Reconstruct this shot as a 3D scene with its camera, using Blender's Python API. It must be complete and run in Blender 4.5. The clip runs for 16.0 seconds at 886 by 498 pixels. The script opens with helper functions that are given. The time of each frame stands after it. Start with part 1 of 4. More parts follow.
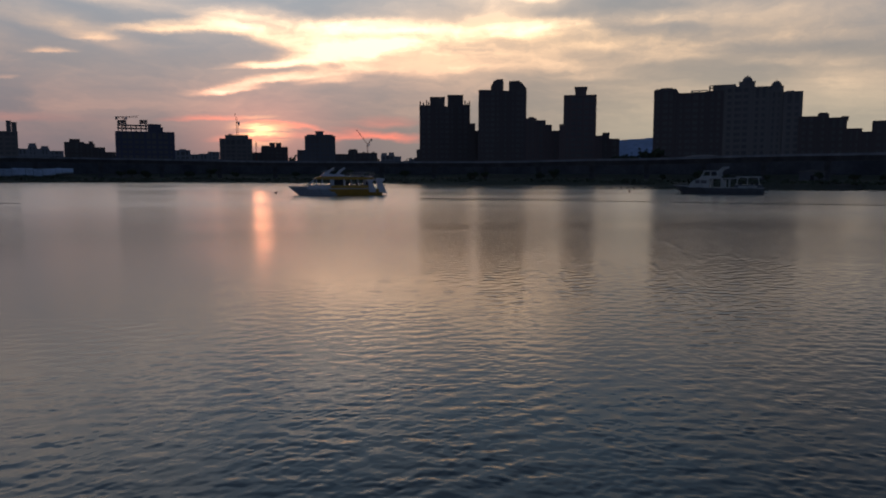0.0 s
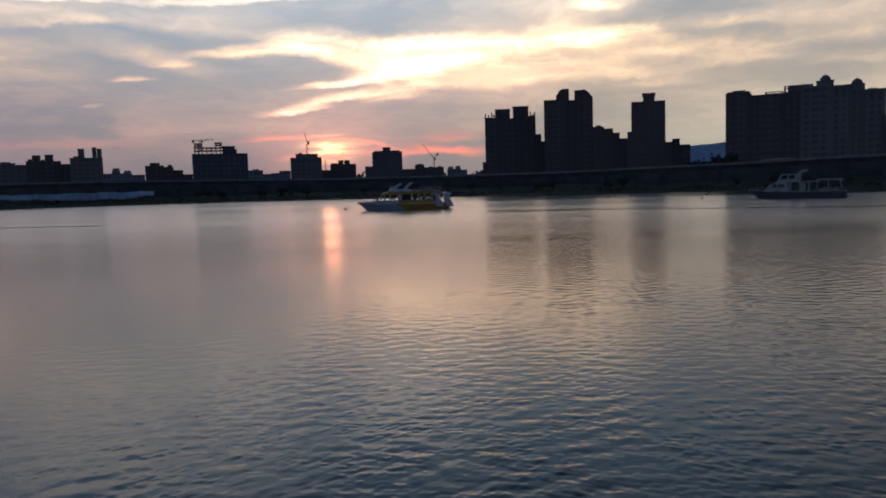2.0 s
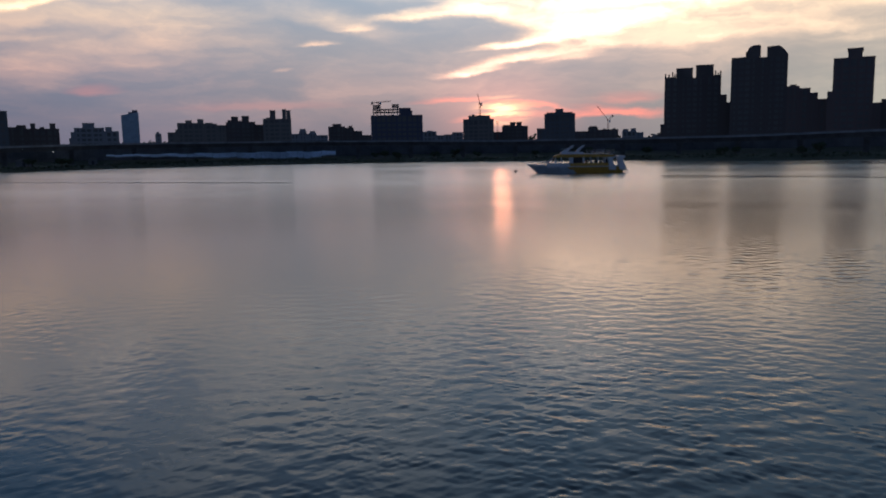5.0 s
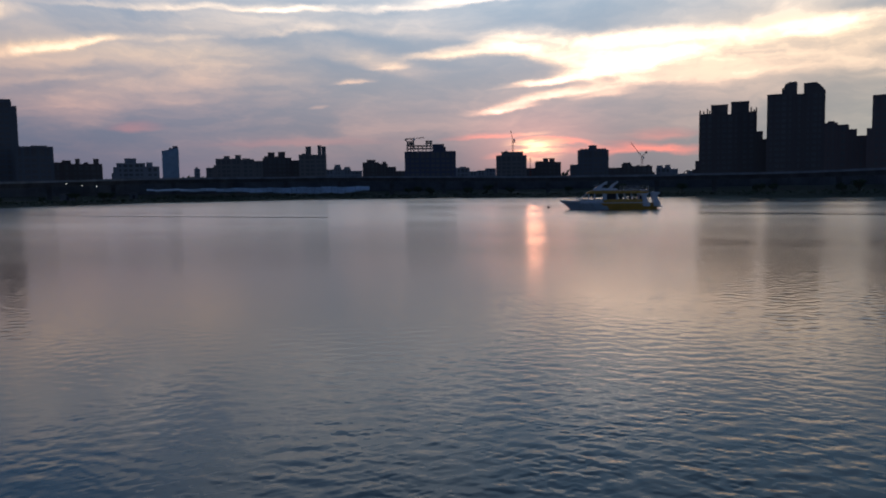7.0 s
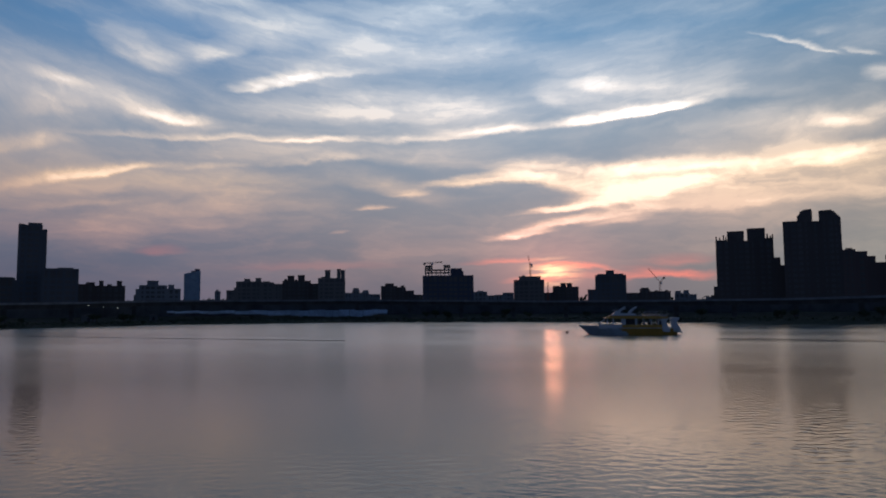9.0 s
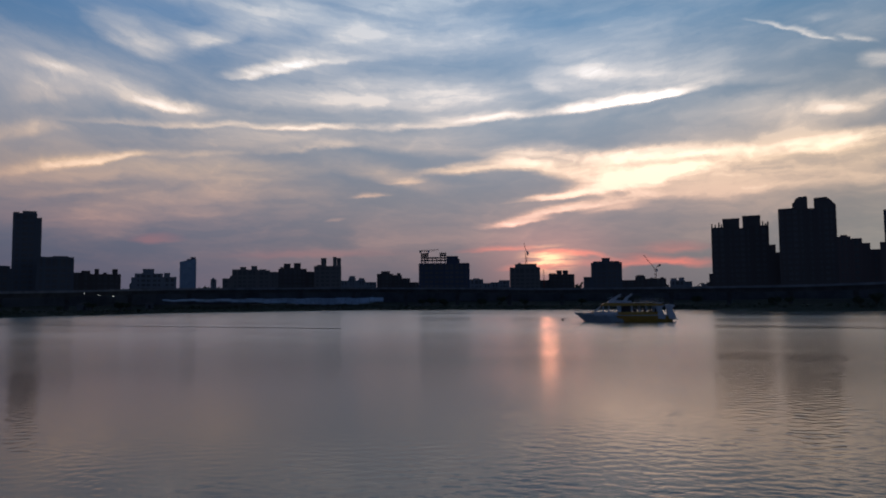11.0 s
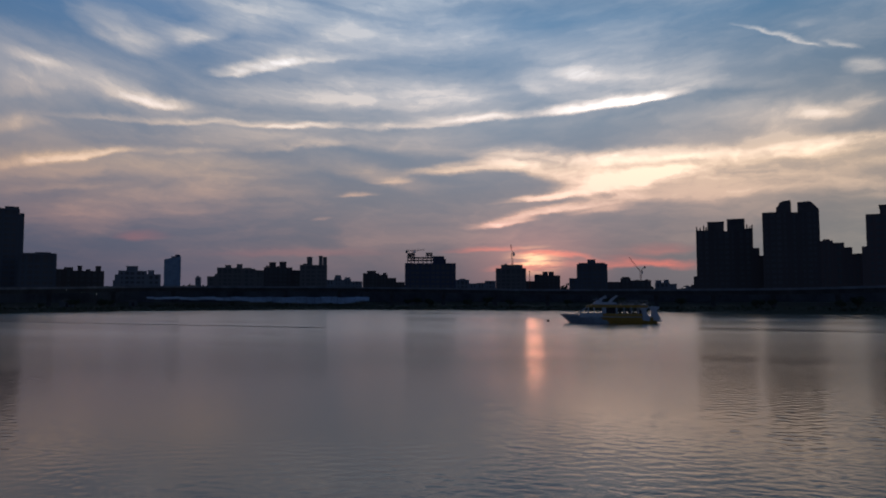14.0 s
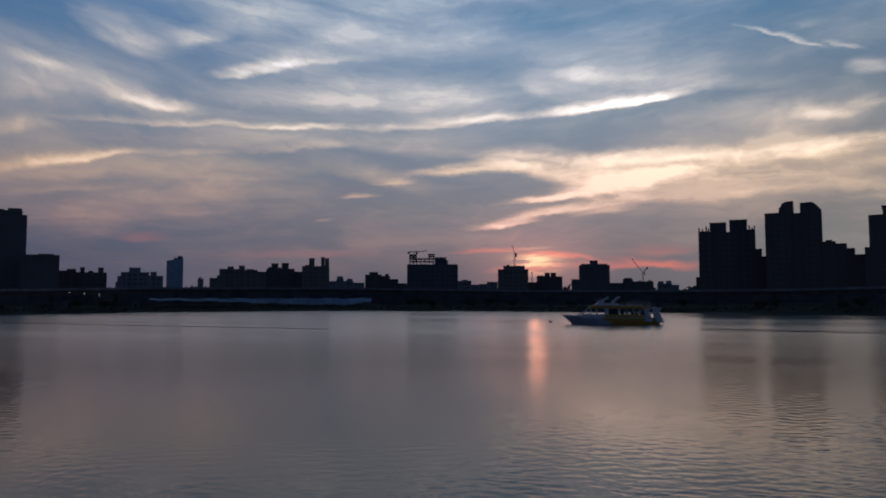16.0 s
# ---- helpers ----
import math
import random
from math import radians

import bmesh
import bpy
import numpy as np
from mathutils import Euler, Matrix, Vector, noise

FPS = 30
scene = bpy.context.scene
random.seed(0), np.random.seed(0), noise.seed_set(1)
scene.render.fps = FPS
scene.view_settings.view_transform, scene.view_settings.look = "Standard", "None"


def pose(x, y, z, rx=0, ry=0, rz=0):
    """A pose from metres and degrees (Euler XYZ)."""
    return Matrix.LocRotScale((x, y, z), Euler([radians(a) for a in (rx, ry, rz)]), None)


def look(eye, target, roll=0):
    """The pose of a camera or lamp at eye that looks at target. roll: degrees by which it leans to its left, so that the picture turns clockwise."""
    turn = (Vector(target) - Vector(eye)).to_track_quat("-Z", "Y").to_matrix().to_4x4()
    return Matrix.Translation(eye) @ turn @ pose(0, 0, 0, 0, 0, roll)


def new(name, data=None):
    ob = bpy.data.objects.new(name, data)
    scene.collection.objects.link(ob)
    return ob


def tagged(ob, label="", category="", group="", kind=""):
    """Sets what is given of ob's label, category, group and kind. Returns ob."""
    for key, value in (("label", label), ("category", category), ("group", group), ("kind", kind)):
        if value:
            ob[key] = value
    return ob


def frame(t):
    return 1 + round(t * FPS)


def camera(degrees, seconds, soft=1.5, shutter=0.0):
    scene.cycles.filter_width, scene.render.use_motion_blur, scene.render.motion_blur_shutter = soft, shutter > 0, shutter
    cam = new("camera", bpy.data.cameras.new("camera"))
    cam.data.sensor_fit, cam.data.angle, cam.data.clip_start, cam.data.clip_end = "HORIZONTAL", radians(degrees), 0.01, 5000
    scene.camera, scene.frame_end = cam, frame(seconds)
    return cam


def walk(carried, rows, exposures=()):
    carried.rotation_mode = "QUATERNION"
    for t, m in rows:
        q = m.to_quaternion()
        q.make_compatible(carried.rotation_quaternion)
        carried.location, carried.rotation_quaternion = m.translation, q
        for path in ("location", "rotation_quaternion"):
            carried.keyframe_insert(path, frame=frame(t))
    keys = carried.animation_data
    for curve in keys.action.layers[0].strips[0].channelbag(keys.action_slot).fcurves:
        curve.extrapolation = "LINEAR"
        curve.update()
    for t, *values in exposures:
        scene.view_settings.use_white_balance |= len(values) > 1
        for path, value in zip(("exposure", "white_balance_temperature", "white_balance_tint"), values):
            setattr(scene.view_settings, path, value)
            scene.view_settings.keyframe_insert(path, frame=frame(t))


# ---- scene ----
EYE_Z = 5.2
cam = camera(61.8, 16.0, soft=1.9)
# seconds, yaw, pitch, roll: the camera stands on the quay and turns
TURNS = (
    (0.0, 0.00, -5.95, 0.00), (0.2, -0.37, -6.69, -0.58), (0.3, -0.50, -6.82, -0.22), (0.5, 0.80, -5.53, -0.89),
    (0.7, 0.71, -6.52, -0.17), (0.8, 0.99, -6.61, -0.19), (1.0, 1.64, -6.70, 0.20), (1.2, 2.50, -6.63, -0.51),
    (1.3, 2.88, -6.44, -0.31), (1.5, 2.94, -5.97, 0.71), (1.7, 3.36, -6.18, 0.21), (1.8, 3.89, -5.81, 0.41),
    (2.0, 5.13, -4.89, 1.72), (2.2, 5.96, -4.79, 1.30), (2.3, 6.13, -4.79, 1.29), (2.5, 6.66, -4.88, 1.54),
    (2.7, 7.62, -4.92, 1.17), (2.8, 7.61, -5.26, 1.15), (3.0, 8.24, -5.12, 1.56), (3.2, 9.41, -5.08, 1.23),
    (3.3, 9.86, -5.21, 0.53), (3.5, 11.04, -5.03, 0.75), (3.7, 12.03, -6.30, 1.33), (3.8, 12.32, -6.35, 0.77),
    (4.0, 13.46, -6.16, 1.03), (4.2, 14.27, -7.08, 1.05), (4.3, 14.89, -6.90, 1.01), (4.5, 16.06, -7.15, 0.74),
    (4.7, 17.12, -7.54, 0.93), (7.0, 20.76, -4.69, 0.84), (7.2, 20.78, -4.06, 1.18), (7.3, 20.73, -3.72, 0.80),
    (7.5, 20.71, -2.60, 0.68), (7.7, 20.80, -2.42, 1.05), (7.8, 20.50, -1.55, 0.93), (8.0, 20.59, -0.55, 0.27),
    (8.2, 20.74, 0.06, 0.94), (8.3, 21.02, 0.94, 1.14), (8.5, 21.55, 3.26, 0.61), (9.0, 22.12, 4.89, 0.44),
    (11.5, 21.57, 3.82, 0.53), (12.0, 21.15, 4.25, 0.43), (12.5, 20.87, 4.43, 0.15), (13.0, 20.63, 4.88, -0.03),
    (13.5, 20.68, 4.68, -0.19), (14.0, 20.73, 3.94, 0.05), (14.5, 20.83, 3.92, 0.14), (15.0, 20.91, 3.72, 0.20),
    (15.5, 20.87, 4.16, -0.04), (16.0, 20.90, 4.03, 0.10),
)
walk(cam, [(t, pose(0, 0, EYE_Z, 90 + p, r, y)) for t, y, p, r in TURNS],
     [(0.0, 0.12, 6750, 10), (0.5, 0.14, 6660, 9.5), (1.0, 0.31, 6560, 9), (2.0, 0.34, 6430, 8), (3.0, 0.43, 6320, 7), (3.5, 0.52, 6250, 6),
      (4.0, 0.42, 6170, 6), (4.7, 0.42, 6060, 6), (7.0, 0.31, 5780, 5), (7.5, 0.21, 5780, 5), (8.0, 0.06, 5780, 6), (9.0, -0.10, 5800, 7),
      (12.5, -0.36, 5780, 8.5), (16.0, -0.53, 5640, 8)])

# ---- sky: dusk gradient, cirrus streaks, the low sun ----
SUN_AZ, SUN_EL = 13.7, 3.0


def direction(az, el):
    a, e = radians(az), radians(el)
    return Vector((-math.sin(a) * math.cos(e), math.cos(a) * math.cos(e), math.sin(e)))


world = bpy.data.worlds.new("dusk_sky")
scene.world = world
world.use_nodes = True
wt = world.node_tree
wt.nodes.clear()


def val(tree, socket, v):
    if isinstance(v, bpy.types.NodeSocket):
        tree.links.new(v, socket)
    else:
        socket.default_value = v


def mth(op, a, b=0.0, c=0.0, clamp=False, tree=None):
    tree = tree or wt
    n = tree.nodes.new("ShaderNodeMath")
    n.operation, n.use_clamp = op, clamp
    for i, v in enumerate((a, b, c)):
        val(tree, n.inputs[i], v)
    return n.outputs[0]


def vmth(op, a, b=(0, 0, 0), tree=None):
    tree = tree or wt
    n = tree.nodes.new("ShaderNodeVectorMath")
    n.operation = op
    val(tree, n.inputs[0], a)
    val(tree, n.inputs[1], b)
    return n.outputs["Value"] if op in ("LENGTH", "DOT_PRODUCT") else n.outputs[0]


def span(x, lo, hi, a=0.0, b=1.0, kind="SMOOTHSTEP", tree=None):
    tree = tree or wt
    n = tree.nodes.new("ShaderNodeMapRange")
    n.interpolation_type = kind
    for i, v in enumerate((x, lo, hi, a, b)):
        val(tree, n.inputs[i], v)
    return n.outputs[0]


def blend(f, a, b, kind="MIX", tree=None):
    tree = tree or wt
    n = tree.nodes.new("ShaderNodeMix")
    n.data_type, n.blend_type = "RGBA", kind
    val(tree, n.inputs[0], f)
    val(tree, n.inputs[6], a)
    val(tree, n.inputs[7], b)
    return n.outputs[2]


def ramp(x, stops, tree=None):
    tree = tree or wt
    n = tree.nodes.new("ShaderNodeValToRGB")
    e = n.color_ramp.elements
    while len(e) < len(stops):
        e.new(0.5)
    for k, (p, c) in zip(e, stops):
        k.position, k.color = p, (*c, 1)
    val(tree, n.inputs[0], x)
    return n.outputs[0]


def noise_at(v, scale, detail=4.0, rough=0.55, tree=None, colour=False):
    tree = tree or wt
    n = tree.nodes.new("ShaderNodeTexNoise")
    val(tree, n.inputs["Vector"], v)
    n.inputs["Scale"].default_value = scale
    n.inputs["Detail"].default_value = detail
    n.inputs["Roughness"].default_value = rough
    return n.outputs["Color" if colour else "Fac"]


ray = wt.nodes.new("ShaderNodeTexCoord").outputs["Generated"]
parts_xyz = wt.nodes.new("ShaderNodeSeparateXYZ")
wt.links.new(vmth("NORMALIZE", ray), parts_xyz.inputs[0])
rx_, ry_, rz_ = parts_xyz.outputs
azim = mth("MULTIPLY", mth("ARCTAN2", mth("MULTIPLY", rx_, -1.0), ry_), 57.2958)
elev = mth("MULTIPLY", mth("ARCSINE", rz_), 57.2958)
comb = wt.nodes.new("ShaderNodeCombineXYZ")
wt.links.new(azim, comb.inputs[0])
wt.links.new(elev, comb.inputs[1])
sky_p = comb.outputs[0]
# the cirrus hangs in long shallow bows, lowest near the middle of the view
bow = mth("MULTIPLY", mth("POWER", mth("MAXIMUM", mth("SUBTRACT", mth("MINIMUM", azim, 80.0), 22.0), 0.0), 2.0), 0.0050)
bow = mth("ADD", bow, mth("MULTIPLY", span(azim, 22.0, -10.0), 2.4))
comb_b = wt.nodes.new("ShaderNodeCombineXYZ")
wt.links.new(azim, comb_b.inputs[0])
wt.links.new(mth("SUBTRACT", elev, mth("MULTIPLY", bow, span(elev, 7.0, 18.0))), comb_b.inputs[1])
sky_b = comb_b.outputs[0]
coarse = vmth("SUBTRACT", noise_at(vmth("MULTIPLY", sky_b, (0.11, 0.30, 1)), 1.0, 3.0, 0.5, colour=True), (0.5, 0.5, 0.5))
curl = vmth("SUBTRACT", noise_at(vmth("MULTIPLY", sky_b, (0.50, 1.10, 1)), 1.0, 5.0, 0.62, colour=True), (0.5, 0.5, 0.5))
wobble = vmth("ADD", vmth("MULTIPLY", coarse, (3.2, 1.0, 0)), vmth("MULTIPLY", curl, (1.3, 0.62, 0)))
sky_w = vmth("ADD", sky_p, wobble)
flow = vmth("ADD", sky_b, vmth("MULTIPLY", wobble, (2.2, 1.3, 0)))
fibre = noise_at(vmth("MULTIPLY", flow, (0.10, 0.62, 1)), 1.0, 5.0, 0.58)
veil = noise_at(vmth("MULTIPLY", flow, (0.045, 0.16, 1)), 1.0, 6.0, 0.6)


layers = {"cream": 0.0, "sheet": 0.0, "rosy": 0.0}
layer_input = {"vector": sky_w, "count": 0}


def wisp(az, el, half, thick, tilt, strength, sag, layer="cream"):
    """One streak of cloud, in degrees of the sky: crisp below, feathered above, sagging in the middle."""
    m = wt.nodes.new("ShaderNodeMapping")
    m.vector_type = "TEXTURE"
    m.inputs["Location"].default_value = (az, el, 0)
    m.inputs["Rotation"].default_value = (0, 0, radians(tilt))
    m.inputs["Scale"].default_value = (half * 1.45, thick * 2.0, 1e6)
    wt.links.new(layer_input["vector"], m.inputs[0])
    q = m.outputs[0]
    if sag:
        q = vmth("SUBTRACT", q, vmth("MULTIPLY", vmth("DOT_PRODUCT", vmth("MULTIPLY", q, (1, 0, 0)), q), (0, sag * 2.1 / (thick * 2.0), 0)))
        q = vmth("ADD", q, (0, sag / (thick * 2.0), 0))
    lean = vmth("ADD", q, vmth("MULTIPLY", vmth("MINIMUM", q, (0, 0, 0)), (0, 0.9, 0)))
    layers[layer] = mth("ADD", layers[layer], span(vmth("LENGTH", lean), 0.0, 1.0, strength, 0.0))
    layer_input["count"] += 1
    if layer_input["count"] % 6 == 0:
        # work through the streaks in small batches, which keeps the sky cheap
        step = wt.nodes.new("ShaderNodeCombineXYZ")
        wt.links.new(layers[layer], step.inputs[2])
        layer_input["vector"] = vmth("ADD", sky_w, step.outputs[0])


wisp(7.5, 14.72, 5.9, 0.48, -4, 2.3, 0.00); wisp(5.0, 14.75, 2.9, 0.30, -1, 1.4, 0.00); wisp(9.5, 16.97, 3.0, 0.57, 5, 1.3, 0.17)
wisp(13.3, 15.84, 1.3, 0.78, 2, 0.6, 0.00); wisp(20.1, 15.24, 4.4, 1.48, 1, 0.55, 0.00, "sheet"); wisp(8.3, 16.04, 8.0, 1.91, 2, 0.6, 0.00, "sheet")
wisp(-0.4, 15.35, 4.1, 0.61, 3, 0.45, 0.00, "sheet"); wisp(4.8, 16.47, 1.9, 0.52, 5, 0.5, 0.00); wisp(18.8, 14.02, 5.7, 0.39, -1, 0.7, 0.00)
wisp(-6.9, 13.02, 2.8, 0.57, 3, 1.05, 0.22); wisp(-9.5, 13.27, 1.3, 0.52, -0, 0.7, 0.00); wisp(-5.1, 12.77, 5.5, 1.13, 3, 0.45, 0.00, "sheet")
wisp(-6.9, 10.82, 4.0, 0.52, -1, 0.9, 0.00); wisp(-5.1, 11.01, 3.1, 0.70, 5, 0.6, 0.00, "sheet"); wisp(-9.6, 15.51, 1.7, 0.61, 1, 0.7, 0.00)
wisp(18.4, 9.93, 5.3, 0.48, -2, 1.1, -0.13); wisp(7.0, 10.58, 9.3, 0.52, -1, 1.05, 0.00); wisp(-6.2, 10.45, 5.1, 0.61, 1, 0.8, 0.00)
wisp(7.2, 9.96, 8.3, 1.04, 1, 0.8, 0.00); wisp(-4.3, 9.35, 7.0, 1.30, 0, 0.6, 0.00); wisp(4.1, 8.85, 7.5, 0.80, 1, 0.75, 0.00)
wisp(-0.8, 8.50, 11.4, 3.04, 0, 0.38, 0.00, "sheet"); wisp(16.3, 5.96, 3.1, 0.35, -7, 1.5, 0.00); wisp(13.0, 7.74, 3.7, 0.30, -2, 1.4, -0.13)
wisp(12.2, 6.93, 4.0, 0.39, -7, 1.4, 0.00); wisp(6.4, 7.78, 4.6, 0.78, -4, 1.1, 0.00); wisp(-1.9, 7.77, 6.4, 0.87, -1, 0.75, 0.00)
wisp(8.7, 6.80, 2.7, 0.43, -4, 0.7, 0.00); wisp(27.5, 7.90, 1.9, 0.26, -3, 0.6, 0.00); wisp(30.1, 6.03, 0.9, 0.17, -4, 0.5, 0.00)
wisp(42.6, 4.57, 1.7, 0.40, -2, 0.24, 0.00, "rosy"); wisp(42.6, 12.90, 5.7, 0.30, -3, 0.8, 0.13); wisp(33.3, 13.19, 5.1, 0.30, -1, 1.1, 0.22)
wisp(23.3, 13.63, 7.5, 0.30, -3, 0.8, 0.22); wisp(49.9, 16.19, 2.4, 0.57, 10, 0.75, 0.22); wisp(43.4, 14.79, 5.4, 0.57, 10, 0.8, 0.52)
wisp(42.8, 14.20, 2.7, 0.39, 4, 0.8, 0.22); wisp(47.1, 15.12, 7.6, 2.00, 7, 0.5, 0.43, "sheet"); wisp(51.4, 11.50, 3.4, 0.74, -12, 0.75, 0.00)
wisp(48.7, 9.61, 5.6, 0.48, -12, 0.8, 0.00); wisp(45.9, 10.14, 3.7, 0.26, -10, 0.6, 0.00); wisp(39.6, 10.81, 4.6, 0.30, -5, 0.55, 0.00)
wisp(31.5, 11.60, 4.3, 0.35, -6, 0.6, 0.00); wisp(48.6, 7.72, 4.8, 0.35, -5, 0.45, 0.00); wisp(42.1, 7.66, 5.4, 0.61, -1, 0.3, 0.00, "sheet")
wisp(44.4, 18.85, 3.7, 0.96, 13, 0.6, 0.70, "sheet"); wisp(44.0, 18.76, 2.9, 0.43, 14, 0.6, 0.35); wisp(39.5, 19.37, 2.5, 0.70, -19, 0.6, 0.43, "sheet")
wisp(36.0, 17.05, 2.7, 0.43, -9, 1.2, 0.17); wisp(33.3, 17.79, 3.0, 0.61, -10, 0.95, 0.17); wisp(29.6, 18.06, 3.7, 0.35, -5, 0.8, 0.00)
wisp(31.2, 18.07, 6.5, 1.30, -7, 0.4, 0.00, "sheet"); wisp(35.5, 20.72, 4.6, 1.48, -2, 0.5, 0.00, "sheet"); wisp(27.7, 20.55, 4.1, 1.30, -12, 0.4, 0.00, "sheet")
wisp(39.6, 22.99, 6.1, 1.74, -12, 0.6, 0.00, "sheet"); wisp(17.9, 23.84, 6.7, 2.17, 5, 0.4, 0.00, "sheet"); wisp(-4.5, 18.32, 3.2, 0.22, 21, 1, 0.17)
wisp(-5.8, 18.68, 1.2, 0.39, -5, 0.4, 0.00); wisp(-8.5, 17.16, 1.3, 0.22, 22, 0.5, 0.00); wisp(31.6, 15.09, 6.8, 1.13, 0, 0.4, 0.00, "sheet")
wisp(26.3, 9.62, 4.5, 0.87, 13, 0.35, 0.00, "sheet"); wisp(36.1, 8.74, 5.3, 1.30, 2, 0.3, 0.00, "sheet"); wisp(21.5, 11.76, 5.7, 0.87, 3, 0.35, 0.00, "sheet")
wisp(50.2, 13.98, 2.0, 0.70, -7, 0.35, 0.00, "sheet"); wisp(45.8, 6.38, 8.7, 1.13, -5, 0.25, 0.00, "sheet"); wisp(17.3, 3.81, 3.0, 0.22, -2, 0.75, -0.09, "rosy")
wisp(11.8, 3.27, 2.9, 0.22, 6, 1.2, -0.09, "rosy"); wisp(7.6, 2.60, 5.9, 0.26, -0, 0.9, 0.00, "rosy"); wisp(5.0, 2.72, 3.2, 0.30, 7, 0.6, 0.00, "rosy")
wisp(14.3, 2.37, 2.4, 0.30, -1, 1, 0.00, "rosy"); wisp(31.5, 3.44, 6.7, 0.35, -1, 0.14, 0.00, "rosy"); wisp(4.5, 3.60, 2.7, 0.43, 0, 0.4, 0.00, "rosy")
wisp(12.6, 10.18, 5.5, 0.87, 9, 0.9, 0.35); wisp(14.9, 11.28, 3.8, 0.70, 0, 0.8, 0.00); wisp(10.5, 8.17, 4.4, 0.39, -4, 1.3, 0.00)
wisp(6.6, 8.97, 5.5, 0.61, -3, 1.2, 0.00); wisp(0.6, 9.94, 8.9, 1.0, -1, 0.55, 0.00); wisp(-1.5, 8.72, 9.3, 1.91, -0, 0.35, 0.00, "sheet")
wisp(-10.0, 7.33, 4.2, 0.87, 1, 0.6, 0.00); wisp(-14.1, 9.26, 6.4, 1.13, 0, 0.5, 0.00); wisp(-16.7, 8.24, 4.1, 0.70, -3, 0.6, 0.00)
wisp(-24.7, 9.26, 7.0, 0.96, 0, 0.45, 0.00); wisp(-25.3, 7.60, 6.5, 0.61, 5, 0.4, 0.00); wisp(-23.5, 10.72, 6.8, 0.96, 3, 0.4, 0.00, "sheet")
wisp(-15.0, 11.05, 7.3, 0.61, 0, 0.5, 0.00); wisp(24.8, 9.04, 1.9, 0.35, -2, 0.8, 0.00); wisp(-0.7, 6.99, 4.3, 1.13, 6, 0.35, 0.00, "sheet")
wisp(-28.2, 5.98, 3.4, 1.30, 6, 0.45, 0.00, "sheet")
wisp(20.5, 19.6, 8.0, 1.7, 3, 0.50, 0.00, "sheet"); wisp(27.5, 15.6, 6.5, 1.2, 2, 0.40, 0.00, "sheet"); wisp(20.0, 15.4, 4.5, 0.8, -2, 0.50, 0.00, "sheet")
wisp(45.0, 9.2, 9.0, 0.9, -6, 0.18, 0.00, "sheet"); wisp(34.0, 12.0, 8.0, 0.9, -3, 0.35, 0.00, "sheet"); wisp(22.0, 22.5, 9.0, 1.2, -3, 0.40, 0.00, "sheet")
cream, rosy = layers["cream"], layers["rosy"]

fibres = span(fibre, 0.34, 0.66, 0.55, 1.35, "LINEAR")
puff = span(noise_at(vmth("MULTIPLY", flow, (0.40, 0.9, 1)), 1.0, 8.0, 0.6), 0.30, 0.70, 0.70, 1.30, "LINEAR")
cream = mth("MULTIPLY", mth("MULTIPLY", cream, fibres), puff)
gleam = mth("MULTIPLY", mth("MAXIMUM", mth("SUBTRACT", cream, 0.85), 0.0), 0.8)
cream = span(cream, 0.02, 1.0)
sheet = mth("MULTIPLY", mth("MULTIPLY", layers["sheet"], fibres), puff)
# thin veil of cloud over the whole dome
sheet = mth("MINIMUM", mth("ADD", sheet, mth("MULTIPLY", mth("MULTIPLY", span(veil, 0.36, 0.68), fibres), 0.40)), 1.0)
cream = mth("SUBTRACT", 1.0, mth("MULTIPLY", mth("SUBTRACT", 1.0, mth("MULTIPLY", sheet, 0.90)), mth("SUBTRACT", 1.0, mth("MULTIPLY", cream, 0.90))))
cream = mth("MULTIPLY", cream, span(elev, 1.0, 5.0, 0.25, 1.0))
rosy = mth("MULTIPLY", rosy, fibres)

e01 = mth("DIVIDE", elev, 45.0, clamp=True)
clear = ramp(e01, ((0.0, (0.172, 0.150, 0.188)), (0.07, (0.192, 0.179, 0.214)), (0.18, (0.250, 0.249, 0.284)), (0.30, (0.245, 0.300, 0.375)),
                   (0.46, (0.135, 0.265, 0.450)), (0.62, (0.090, 0.185, 0.340)), (1.0, (0.030, 0.070, 0.150))))
toward = vmth("DOT_PRODUCT", vmth("NORMALIZE", ray), direction(SUN_AZ - 14, 4.0))
clear = blend(span(toward, 0.72, 0.995, 0.0, 0.6), clear, blend(1.0, clear, (1.25, 1.04, 0.80, 1), "MULTIPLY"))
clear = blend(mth("MULTIPLY", span(azim, 26.0, 56.0), span(elev, 0.0, 13.0, 0.55, 0.10)), clear, (0.06, 0.07, 0.12, 1))
lit = ramp(e01, ((0.0, (0.62, 0.30, 0.25)), (0.13, (0.92, 0.51, 0.36)), (0.22, (1.00, 0.66, 0.42)), (0.34, (1.00, 0.83, 0.69)), (0.52, (0.74, 0.75, 0.75)), (1.0, (0.18, 0.24, 0.33))))
east_side = mth("MULTIPLY", span(azim, 14.0, -20.0), span(azim, -120.0, -70.0))
clear = blend(mth("MULTIPLY", east_side, span(elev, 2.0, 13.0, 0.85, 0.0)), clear, (0.36, 0.335, 0.275, 1))
lit = blend(mth("MULTIPLY", east_side, span(elev, 2.0, 13.0, 0.8, 0.1)), lit, (0.86, 0.74, 0.50, 1))
lit = blend(span(toward, 0.35, 0.90, 0.0, 1.0), blend(1.0, lit, (0.62, 0.60, 0.64, 1), "MULTIPLY"), lit)
sky = blend(mth("MINIMUM", cream, 1.0), clear, lit)
